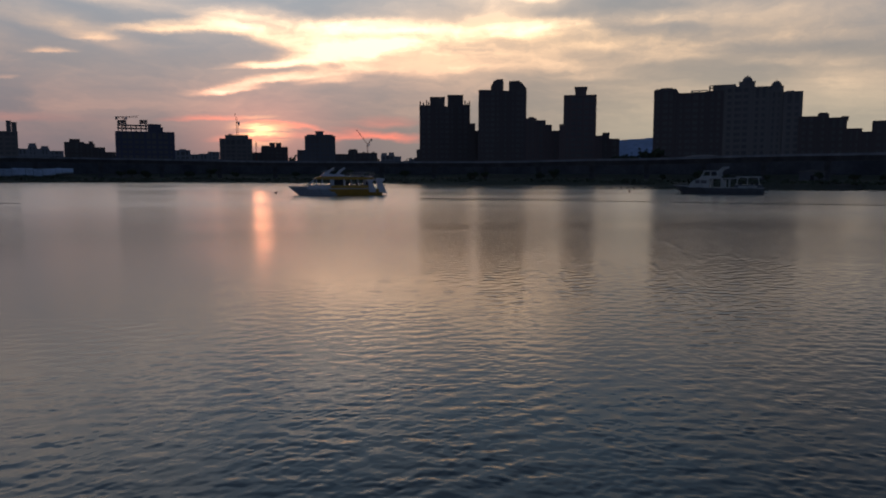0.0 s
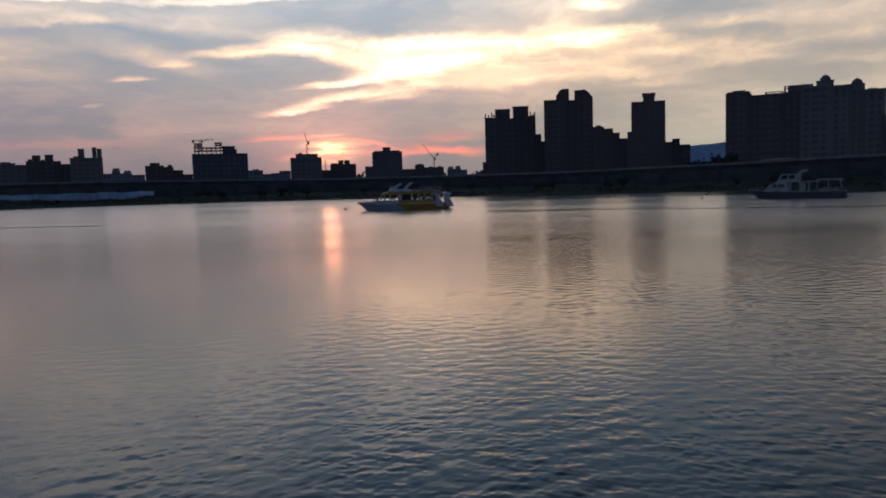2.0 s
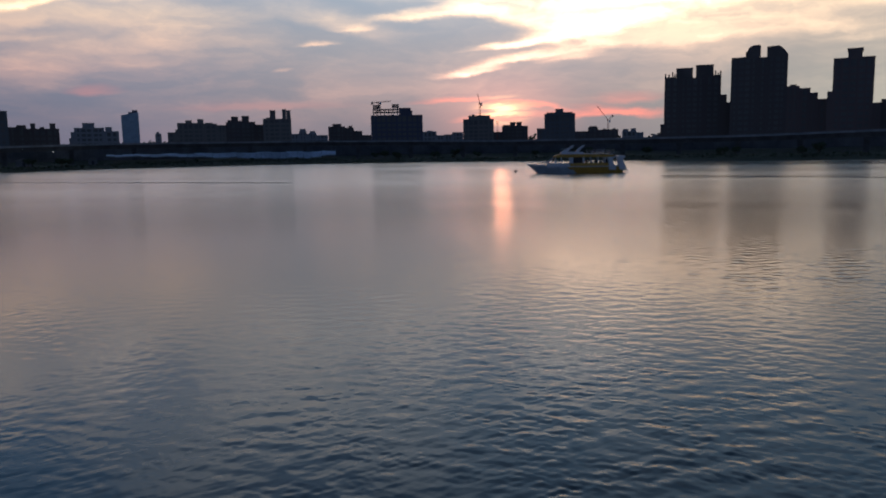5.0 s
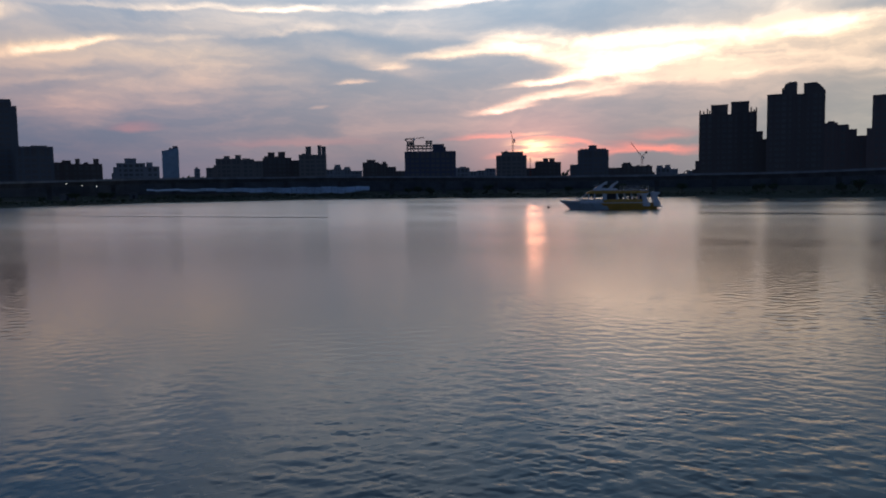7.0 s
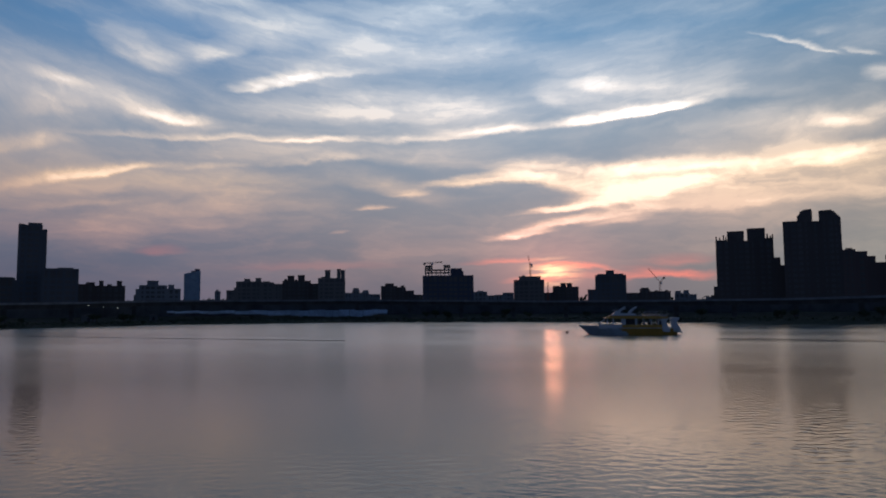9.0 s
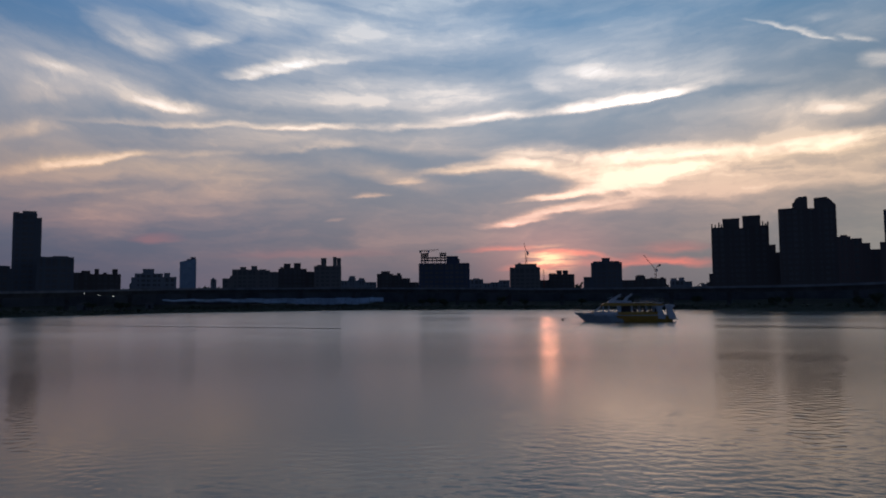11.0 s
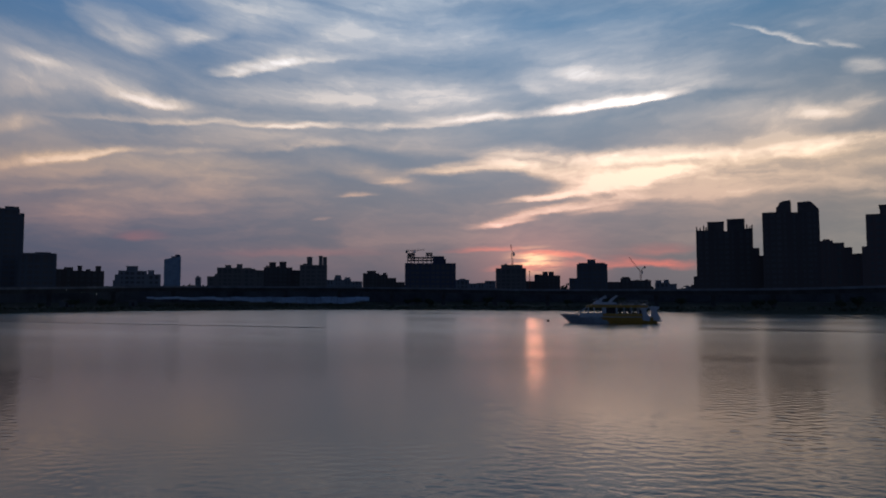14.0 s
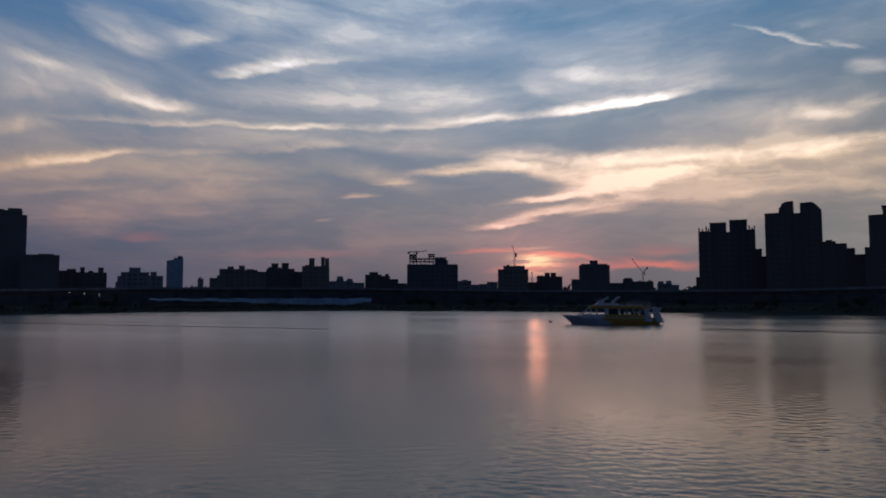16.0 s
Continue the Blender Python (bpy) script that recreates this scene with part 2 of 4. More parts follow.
sky = blend(mth("MAXIMUM", mth("SUBTRACT", cream, 0.70), 0.0), sky, (0.36, 0.24, 0.14, 1), "ADD")
sky = blend(mth("MINIMUM", gleam, 0.8), sky, lit, "ADD")
sky = blend(mth("MINIMUM", rosy, 1.0), sky, (0.90, 0.27, 0.20, 1))
wide = vmth("LENGTH", vmth("MULTIPLY", vmth("SUBTRACT", sky_p, (14.0, 16.0, 0)), (0.8, 1.3, 1)))
sky = blend(span(wide, 0.0, 22.0, 1.0, 0.0), sky, (0.055, 0.075, 0.105, 1), "ADD")
# the sun behind thin cloud
sun_dir = direction(SUN_AZ, SUN_EL)
off = vmth("LENGTH", vmth("MULTIPLY", vmth("SUBTRACT", sky_p, (SUN_AZ, SUN_EL, 0)), (0.64, 1.2, 1)))
sky = blend(span(off, 0.0, 5.0, 0.46, 0.0), sky, (0.72, 0.24, 0.13, 1), "ADD")
bars = span(noise_at(vmth("MULTIPLY", sky_w, (0.22, 2.3, 1)), 1.0, 3.0, 0.5), 0.41, 0.59, 0.12, 1.2)
sky = blend(mth("MULTIPLY", span(off, 0.0, 1.9, 1.0, 0.0), bars), sky, (0.85, 0.38, 0.13, 1), "ADD")
sky = blend(mth("MULTIPLY", span(off, 0.15, 0.95, 1.0, 0.0), bars), sky, (0.54, 0.40, 0.16, 1), "ADD")
# the side of the sky away from the sunset is nearly dark
around = vmth("DOT_PRODUCT", vmth("NORMALIZE", vmth("MULTIPLY", ray, (1, 1, 0))), direction(SUN_AZ, 0))
dusk = span(around, -0.5, 0.8, 0.62, 1.0)
high = mth("MULTIPLY", span(elev, 23.0, 55.0, 1.0, 0.52), span(mth("MULTIPLY", span(azim, -6.0, -34.0), span(elev, 9.0, 16.0)), 0.0, 1.0, 1.0, 0.55))
high = mth("MULTIPLY", high, span(mth("MULTIPLY", span(azim, 40.0, 64.0), span(elev, 16.0, 24.0)), 0.0, 1.0, 1.0, 0.60))
sky = blend(1.0, sky, mth("MULTIPLY", dusk, high), "MULTIPLY")
sky = blend(span(around, 0.4, -0.5), sky, blend(1.0, sky, (0.74, 0.92, 1.20, 1), "MULTIPLY"))
bg = wt.nodes.new("ShaderNodeBackground")
wt.links.new(sky, bg.inputs[0])
out = wt.nodes.new("ShaderNodeOutputWorld")
wt.links.new(bg.outputs[0], out.inputs[0])

sun = new("sun", bpy.data.lights.new("sun", "SUN"))
sun.data.energy, sun.data.angle, sun.data.color = 0.0042, radians(1.4), (1.0, 0.33, 0.17)
sun.matrix_world = look(sun_dir * 100, (0, 0, 0))

# ---- materials ----


def material(name, colour, rough=0.7, metal=0.0, scale=0.5, vary=0.25, bump=0.0, bump_scale=8.0, spec=0.5, emit=None):
    m = bpy.data.materials.new(name)
    m.use_nodes = True
    t = m.node_tree
    b = t.nodes["Principled BSDF"]
    where = t.nodes.new("ShaderNodeTexCoord").outputs["Object"]
    n1 = noise_at(where, scale, 6.0, 0.6, tree=t)
    n2 = noise_at(where, scale * 9.0, 4.0, 0.6, tree=t)
    f = mth("ADD", mth("MULTIPLY", n1, 0.65, tree=t), mth("MULTIPLY", n2, 0.35, tree=t), tree=t)
    dark = tuple(c * (1 - vary) for c in colour)
    pale = tuple(min(1, c * (1 + vary)) for c in colour)
    t.links.new(ramp(span(f, 0.3, 0.7, tree=t), ((0.0, dark), (1.0, pale)), tree=t), b.inputs["Base Color"])
    t.links.new(span(n2, 0.3, 0.7, max(0.02, rough - 0.1), min(1, rough + 0.1), tree=t), b.inputs["Roughness"])
    b.inputs["Metallic"].default_value = metal
    b.inputs["Specular IOR Level"].default_value = spec
    if emit:
        b.inputs["Emission Color"].default_value, b.inputs["Emission Strength"].default_value = (*emit[:3], 1), emit[3]
    if bump:
        k = t.nodes.new("ShaderNodeBump")
        k.inputs["Strength"].default_value, k.inputs["Distance"].default_value = bump, 0.05
        t.links.new(noise_at(where, bump_scale, 5.0, tree=t), k.inputs["Height"])
        t.links.new(k.outputs[0], b.inputs["Normal"])
    return m


M = dict(
    tile=material("beige_tile_cladding", (0.19, 0.175, 0.165), 0.75, scale=0.12),
    # lighter, bluer tile for distant blocks: aerial haze put into the cladding colour
    grey=material("haze_paled_tile_cladding", (0.24, 0.25, 0.28), 0.75, scale=0.12),
    brown=material("brown_tile_cladding", (0.12, 0.10, 0.095), 0.75, scale=0.12),
    pink=material("reddish_tile_cladding", (0.15, 0.115, 0.11), 0.75, scale=0.12),
    slate=material("slate_grey_cladding", (0.13, 0.135, 0.15), 0.75, scale=0.12),
    pale=material("pale_cladding", (0.34, 0.33, 0.32), 0.7, scale=0.12),
    raw=material("raw_concrete", (0.22, 0.21, 0.20), 0.9, scale=0.3),
    net=material("dark_blue_safety_netting", (0.095, 0.10, 0.14), 0.9, scale=0.4),
    glass=material("dark_window_glass", (0.145, 0.135, 0.135), 0.7, scale=0.3, spec=0.25),
    bluewall=material("blue_curtain_wall", (0.20, 0.31, 0.43), 0.3, scale=0.2, spec=0.8),
    roof=material("roof_sheeting", (0.15, 0.14, 0.14), 0.8),
    steel=material("crane_steel", (0.30, 0.10, 0.06), 0.6, metal=0.2, scale=1.0),
    # girder colour is darker than the parapet's, with random mottling
    girder=material("dark_concrete_girder", (0.09, 0.09, 0.095), 0.85, scale=0.2, vary=0.35),
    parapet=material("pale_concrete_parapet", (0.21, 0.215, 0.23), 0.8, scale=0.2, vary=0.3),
    slab=material("pale_revetment_concrete", (0.36, 0.42, 0.52), 0.8, scale=0.07, vary=0.5),
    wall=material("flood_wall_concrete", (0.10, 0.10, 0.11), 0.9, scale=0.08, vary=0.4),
    leaf=material("dark_foliage", (0.042, 0.056, 0.028), 0.8, scale=0.8, vary=0.5),
    bark=material("bark", (0.07, 0.055, 0.04), 0.9, scale=3.0),
    # pale blue here imitates the haze in front of the hill
    hill=material("haze_painted_hill", (0.30, 0.40, 0.60), 1.0, scale=0.004),
    white=material("white_gelcoat", (0.54, 0.57, 0.62), 0.3, scale=1.0, vary=0.08),
    bluewhite=material("pale_blue_hull_paint", (0.40, 0.45, 0.51), 0.3, scale=0.8, vary=0.2),
    yellow=material("yellow_boat_paint", (0.47, 0.27, 0.045), 0.35, scale=1.0, vary=0.15),
    offwhite=material("weathered_offwhite_paint", (0.40, 0.42, 0.41), 0.4, scale=0.8, vary=0.2),
    navy=material("dark_antifouling_paint", (0.03, 0.03, 0.05), 0.5),
    greyboat=material("grey_green_boat_paint", (0.34, 0.36, 0.36), 0.4, scale=0.8, vary=0.2),
    darkboat=material("dark_grey_hull_paint", (0.12, 0.13, 0.14), 0.4, scale=0.8, vary=0.2),
    dark=material("dark_interior", (0.03, 0.03, 0.035), 0.7),
    rail=material("stainless_rail", (0.45, 0.46, 0.48), 0.3, metal=0.9),
    buoy=material("faded_rust_red_buoy", (0.14, 0.05, 0.035), 0.6, scale=4.0),
    rope=material("wet_rope", (0.16, 0.13, 0.10), 0.9, scale=8.0),
    lamp=material("lamp_glow", (0.8, 0.8, 0.8), 0.4, emit=(1.0, 0.93, 0.8, 1.1)),
    paving=material("quay_paving", (0.24, 0.23, 0.22), 0.85, scale=1.2, bump=0.3),
)


def ground_material():
    m = bpy.data.materials.new("riverbank_grass_and_soil")
    m.use_nodes = True
    t = m.node_tree
    b = t.nodes["Principled BSDF"]
    where = t.nodes.new("ShaderNodeTexCoord").outputs["Object"]
    patch = noise_at(where, 0.03, 6.0, tree=t)
    fine = noise_at(where, 0.8, 6.0, 0.7, tree=t)
    grass = ramp(fine, ((0.3, (0.022, 0.030, 0.017)), (0.7, (0.048, 0.056, 0.030))), tree=t)
    soil = ramp(fine, ((0.3, (0.029, 0.026, 0.025)), (0.7, (0.062, 0.056, 0.050))), tree=t)
    t.links.new(blend(span(patch, 0.52, 0.66, tree=t), grass, soil, tree=t), b.inputs["Base Color"])
    b.inputs["Roughness"].default_value = 0.95
    k = t.nodes.new("ShaderNodeBump")
    k.inputs["Strength"].default_value, k.inputs["Distance"].default_value = 0.8, 0.3
    t.links.new(fine, k.inputs["Height"])
    t.links.new(k.outputs[0], b.inputs["Normal"])
    return m


def water_material():
    m = bpy.data.materials.new("river_water")
    m.use_nodes = True
    t = m.node_tree
    b = t.nodes["Principled BSDF"]
    where = t.nodes.new("ShaderNodeTexCoord").outputs["Object"]
    away = vmth("LENGTH", where, tree=t)
    # it lies glassy under the east bank and in the two long wakes
    place = t.nodes.new("ShaderNodeSeparateXYZ")
    t.links.new(where, place.inputs[0])
    bearing = mth("DIVIDE", place.outputs[0], mth("MAXIMUM", place.outputs[1], 1.0, tree=t), tree=t)
    lee = mth("MULTIPLY", span(away, 222.0, 236.0, tree=t), span(place.outputs[0], -30.0, 10.0, tree=t), tree=t)
    lines = noise_at(vmth("MULTIPLY", where, (0.004, 0.06, 1), tree=t), 1.0, 2.0, tree=t)
    lee = mth("MULTIPLY", lee, span(lines, 0.42, 0.52, tree=t), tree=t)
    track = mth("SUBTRACT", place.outputs[1], mth("ADD", mth("MULTIPLY", place.outputs[0], -0.105, tree=t), 115.5, tree=t), tree=t)
    wake_w = mth("MULTIPLY", span(mth("ABSOLUTE", track, tree=t), 0.7, 1.9, 1.0, 0.0, tree=t), span(bearing, -0.54, -0.60, tree=t), tree=t)
    track_e = mth("SUBTRACT", place.outputs[1], mth("ADD", mth("MULTIPLY", place.outputs[0], -0.43, tree=t), 144.5, tree=t), tree=t)
    wake_e = mth("MULTIPLY", span(mth("ABSOLUTE", track_e, tree=t), 1.0, 2.6, 1.0, 0.0, tree=t), mth("MULTIPLY", span(bearing, -0.06, 0.0, tree=t), span(bearing, 0.18, 0.27, 0.45, 1.0, tree=t), tree=t), tree=t)
    glassy = mth("MAXIMUM", lee, mth("MAXIMUM", wake_w, wake_e, tree=t), tree=t)
    # slow patches of breeze and the finest riffle on top of the built waves
    breeze = noise_at(vmth("MULTIPLY", where, (0.006, 0.03, 1), tree=t), 1.0, 4.0, tree=t)
    riffle = noise_at(vmth("MULTIPLY", where, (3.2, 4.6, 1), tree=t), 1.0, 3.0, 0.5, tree=t)
    chop = noise_at(vmth("MULTIPLY", where, (1.5, 0.9, 1), tree=t), 1.0, 3.0, 0.55, tree=t)
    h = mth("ADD", mth("MULTIPLY", riffle, span(away, 14.0, 40.0, 0.005, 0.0, tree=t), tree=t),
            mth("MULTIPLY", chop, mth("MULTIPLY", span(away, 38.0, 62.0, 0.0, 0.05, tree=t), span(away, 70.0, 170.0, 1.0, 0.25, tree=t), tree=t), tree=t), tree=t)
    k = t.nodes.new("ShaderNodeBump")
    k.inputs["Distance"].default_value = 1.0
    t.links.new(mth("MULTIPLY", span(breeze, 0.35, 0.62, 0.4, 1.0, tree=t), mth("SUBTRACT", 1.0, glassy, tree=t), tree=t), k.inputs["Strength"])
    t.links.new(h, k.inputs["Height"])
    t.links.new(k.outputs[0], b.inputs["Normal"])
    silt = noise_at(vmth("MULTIPLY", where, (0.01, 0.02, 1), tree=t), 1.0, 5.0, tree=t)
    t.links.new(ramp(silt, ((0.3, (0.034, 0.048, 0.060)), (0.7, (0.050, 0.064, 0.074))), tree=t), b.inputs["Base Color"])
    # waves too small to build make the open river rougher
    grain = mth("MULTIPLY", span(away, 12.0, 110.0, 0.11, 0.23, tree=t), span(breeze, 0.35, 0.65, 0.85, 1.1, tree=t), tree=t)
    grain = mth("MULTIPLY", grain, mth("SUBTRACT", 1.0, mth("MULTIPLY", glassy, 0.85, tree=t), tree=t), tree=t)
    t.links.new(grain, b.inputs["Roughness"])
    # added coat, growing with distance, that brightens the far water's reflection
    t.links.new(span(away, 50.0, 140.0, 0.0, 1.0, tree=t), b.inputs["Coat Weight"])
    b.inputs["Coat IOR"].default_value = 1.42
    t.links.new(grain, b.inputs["Coat Roughness"])
    t.links.new(k.outputs[0], b.inputs["Coat Normal"])
    b.inputs["IOR"].default_value = 1.333
    return m


M["ground"], M["water"] = ground_material(), water_material()

# ---- building blocks ----


def box(bm, x0, x1, y0, y1, z0, z1, taper=0.0):
    c = ((x0 + x1) / 2, (y0 + y1) / 2)
    vs = []
    for z, k in ((z0, 1.0), (z1, 1.0 - taper)):
        for x, y in ((x0, y0), (x1, y0), (x1, y1), (x0, y1)):
            vs.append(bm.verts.new((c[0] + (x - c[0]) * k, c[1] + (y - c[1]) * k, z)))
    for f in ((3, 2, 1, 0), (4, 5, 6, 7), (0, 1, 5, 4), (1, 2, 6, 5), (2, 3, 7, 6), (3, 0, 4, 7)):
        bm.faces.new([vs[i] for i in f])
    return vs


def bar(bm, a, b, w, sides=4):
    """A straight member of width w from a to b."""
    a, b = Vector(a), Vector(b)
    q = (b - a).to_track_quat("Z", "Y")
    rings = []
    for p in (a, b):
        rings.append([bm.verts.new(p + q @ Vector((w / 2 * math.cos(math.tau * (i + 0.5) / sides), w / 2 * math.sin(math.tau * (i + 0.5) / sides), 0)))
                      for i in range(sides)])
    for i in range(sides):
        j = (i + 1) % sides
        bm.faces.new((rings[0][i], rings[0][j], rings[1][j], rings[1][i]))
    bm.faces.new(rings[0][::-1])
    bm.faces.new(rings[1])


def tube(bm, pts, w, sides=6):
    """One continuous rail through the points."""
    pts = [Vector(p) for p in pts]
    rings = []
    for i, p in enumerate(pts):
        q = (pts[min(i + 1, len(pts) - 1)] - pts[max(i - 1, 0)]).to_track_quat("Z", "Y")
        rings.append([bm.verts.new(p + q @ Vector((w / 2 * math.cos(math.tau * k / sides), w / 2 * math.sin(math.tau * k / sides), 0))) for k in range(sides)])
    for a, b in zip(rings, rings[1:]):
        for k in range(sides):
            j = (k + 1) % sides
            bm.faces.new((a[k], a[j], b[j], b[k]))
    bm.faces.new(rings[0][::-1])
    bm.faces.new(rings[-1])


def prism(bm, outline, y0, y1):
    """An outline in x and z, pushed from y0 to y1."""
    f = [bm.verts.new((x, y0, z)) for x, z in outline]
    k = [bm.verts.new((x, y1, z)) for x, z in outline]
    bm.faces.new(f)
    bm.faces.new(k[::-1])
    for i in range(len(f)):
        j = (i + 1) % len(f)
        bm.faces.new((f[j], f[i], k[i], k[j]))


def mesh_of(name, bm, mats, smooth=False):
    bmesh.ops.recalc_face_normals(bm, faces=bm.faces)
    me = bpy.data.meshes.new(name)
    bm.to_mesh(me)
    bm.free()
    for m in mats if isinstance(mats, (list, tuple)) else [mats]:
        me.materials.append(m)
    if smooth:
        for p in me.polygons:
            p.use_smooth = True
    return me


def part(name, bm, mat, parent, label="", smooth=False):
    ob = new(name, mesh_of(name, bm, mat, smooth))
    ob.parent = parent
    if label:
        ob["label"] = label
    return ob


def part_box(name, parent, mat, *dims, label="", taper=0.0):
    bm = bmesh.new()
    box(bm, *dims, taper=taper)
    return part(name, bm, mat, parent, label)


def thing(name, m, label, category, group="", kind=""):
    ob = new(name)
    ob.matrix_world = m
    return tagged(ob, label, category, group, kind)


def structure(name, bm, mat, label, category, smooth=False):
    return tagged(new(name, mesh_of(name, bm, mat, smooth)), label, category, kind="structure")


def polar(az, r, z=0.0):
    return Vector((-r * math.sin(radians(az)), r * math.cos(radians(az)), z))


def stepwise(x, table):
    """Smooth reading of a short table of (x, value), x rising."""
    if x <= table[0][0]:
        return table[0][1]
    for (a, va), (b, vb) in zip(table, table[1:]):
        if x <= b:
            k = (x - a) / (b - a)
            k = 0.5 * k + 0.5 * k * k * (3 - 2 * k)
            return va + (vb - va) * k
    return table[-1][1]


BANK = ((-90, 700), (-60, 330), (-28, 285), (-15, 302), (-8, 318), (3, 337), (12, 364), (21, 397), (30, 412), (37, 405), (43, 388), (48, 358), (53, 335), (70, 420), (90, 800))
DECK = ((-36, 1.32), (-25, 1.24), (-13.5, 0.99), (-3, 0.81), (4, 0.80), (13, 0.82), (22, 0.95), (30, 1.04), (42, 1.03), (52, 0.85), (62, 0.8))
LAND = 4.0


def bank(az):
    return stepwise(az, BANK)


def deck_z(az, r):
    return EYE_Z + r * math.tan(radians(stepwise(az, DECK)))


# ---- ground, water, quay ----


def build_ground():
    bm = bmesh.new()
    radii = [3, 6, 10, 16, 25, 40, 60, 90, 130, 180, 230, 260, 275]
    radii += list(range(280, 520, 5)) + [540, 580, 640, 720, 850, 1000, 1300, 1800, 2600, 3600, 4800]
    rows = []
    for i in range(181):
        az = -180 + 2 * i
        row = []
        for r in radii:
            p = polar(az, r)
            if p.y < 0.5 or abs(az) > 90:
                z = 3.4
            else:
                d = r - bank(az) + 5 * noise.noise((p.x * 0.02, p.y * 0.02, 3))
                z = -3.0 if d < -10 else -3 + (d + 10) * 0.33 if d < 0 else min(0.3 + d * 0.12, 1.9) + max(0, min(1, (d - 55) / 25)) * (LAND - 1.9)
                if d > 2:
                    z += 0.45 * noise.noise((p.x * 0.05, p.y * 0.05, 0))
            row.append(bm.verts.new((p.x, p.y, z)))
        rows.append(row)
    for a, b in zip(rows, rows[1:]):
        for j in range(len(radii) - 1):
            bm.faces.new((a[j], a[j + 1], b[j + 1], b[j]))
    first = [row[0] for row in rows[:-1]]
    bm.faces.new(first)
    bmesh.ops.remove_doubles(bm, verts=bm.verts, dist=0.001)
    structure("ground", bm, M["ground"], "dark grassy riverbank and land reaching the horizon", "ground", True)


build_ground()


def build_water():
    """One sheet of river: wind waves near the quay, finer rows where they are seen closest."""
    radii = [0.8, 2.5, 5.0, 8.0]
    while radii[-1] < 138:
        radii.append(radii[-1] * (1.0026 if radii[-1] < 95 else 1.007) if radii[-1] > 10 else radii[-1] + 0.35)
    while radii[-1] < 1500:
        radii.append(radii[-1] * 1.06)
    azs = [-89.0 + 3 * i for i in range(18)] + [-35 + 0.14 * i for i in range(651)] + [58.5 + 3 * i for i in range(11)]
    r, az = np.meshgrid(np.array(radii), np.radians(np.array(azs)), indexing="ij")
    x, y = -r * np.sin(az), r * np.cos(az)
    rnd = random.Random(41)
    wave, cross = np.zeros_like(r), 0.0026 * r

    def add_waves(count, short, long, slope, spread):
        total = np.zeros_like(r)
        for i in range(count):
            length = short * (long / short) ** ((i + rnd.random()) / count)
            heading = radians(rnd.gauss(-82, spread))
            k = math.tau / length
            seen = np.clip((length / np.maximum(cross, 0.03) - 1.6) / 1.4, 0, 1)
            total += slope * math.sqrt(2 / count) / k * seen * np.sin(k * (x * math.cos(heading) + y * math.sin(heading)) + rnd.uniform(0, math.tau))
        return total

    # ripples come in short packets, so that crests break up into dashes
    packet = np.zeros_like(r)
    for i in range(14):
        k = math.tau / rnd.uniform(0.8, 2.6)
        a = rnd.uniform(0, math.tau)
        packet += np.sin(k * (0.75 * x * math.cos(a) + y * math.sin(a)) + rnd.uniform(0, math.tau)) / math.sqrt(7)
    packet = 0.55 + 0.45 * np.clip(0.7 + 0.7 * packet, 0, 2.2)
    wave += add_waves(64, 0.14, 0.38, 0.046, 50) * packet
    wave += add_waves(48, 0.36, 1.0, 0.034, 48)
    # gusts: patches of livelier water, calmer towards the west
    gust = 0.8 + 0.22 * np.sin(x * 0.11 + 0.05 * y + 1.0) * np.sin(y * 0.13 + 0.4) + 0.18 * np.sin(0.041 * x - 0.3) + 0.12 * np.sin(0.31 * x + 0.17 * y)
    gust *= np.clip(1.05 - 0.42 * np.sin(az + radians(6)), 0.5, 1.25)
    calm = np.clip((130 - r) / 60, 0, 1) * np.clip((radians(58) - az) / 0.05, 0, 1) * np.clip((az + radians(37)) / 0.05, 0, 1)
    z = wave * gust * calm
    # a passing boat's wake, two long low ridges far out
    for lo, hi, across in ((29.0, 56.0, y + 0.105 * x - 115.5), (-40.0, -14.5, (y + 0.43 * x - 144.5) / 1.09)):
        ends = np.clip((np.degrees(az) - lo) / 1.5, 0, 1) * np.clip((hi - np.degrees(az)) / 1.5, 0, 1)
        z += 0.03 * ends * np.exp(-((across + 1.2) / 1.8) ** 2)
    n, c = r.shape
    index = np.arange(n * c).reshape(n, c)
    quads = np.stack([index[:-1, :-1], index[:-1, 1:], index[1:, 1:], index[1:, :-1]], -1).reshape(-1, 4)[:, ::-1]
    me = bpy.data.meshes.new("water")
    me.vertices.add(n * c)
    me.vertices.foreach_set("co", np.stack([x, y, z], -1).astype(np.float32).ravel())
    me.loops.add(quads.size)
    me.loops.foreach_set("vertex_index", quads.astype(np.int32).ravel())
    me.polygons.add(len(quads))
    me.polygons.foreach_set("loop_start", np.arange(0, quads.size, 4, dtype=np.int32))
    me.polygons.foreach_set("use_smooth", np.ones(len(quads), dtype=bool))
    me.update(calc_edges=True)
    me.validate()
    me.materials.append(M["water"])
    tagged(new("water", me), "calm rippled river water mirroring the sunset sky", "water", kind="structure")


build_water()
bm = bmesh.new()
box(bm, -700, 700, 1.2, 1.95, -3.2, 3.62)
structure("quay_wall", bm, M["paving"], "grey concrete quay edge along the river", "quay")
bm = bmesh.new()
box(bm, -60, 60, -8, 1.2, 3.3, 3.5)
structure("pavement", bm, M["paving"], "grey concrete riverside promenade paving", "pavement")

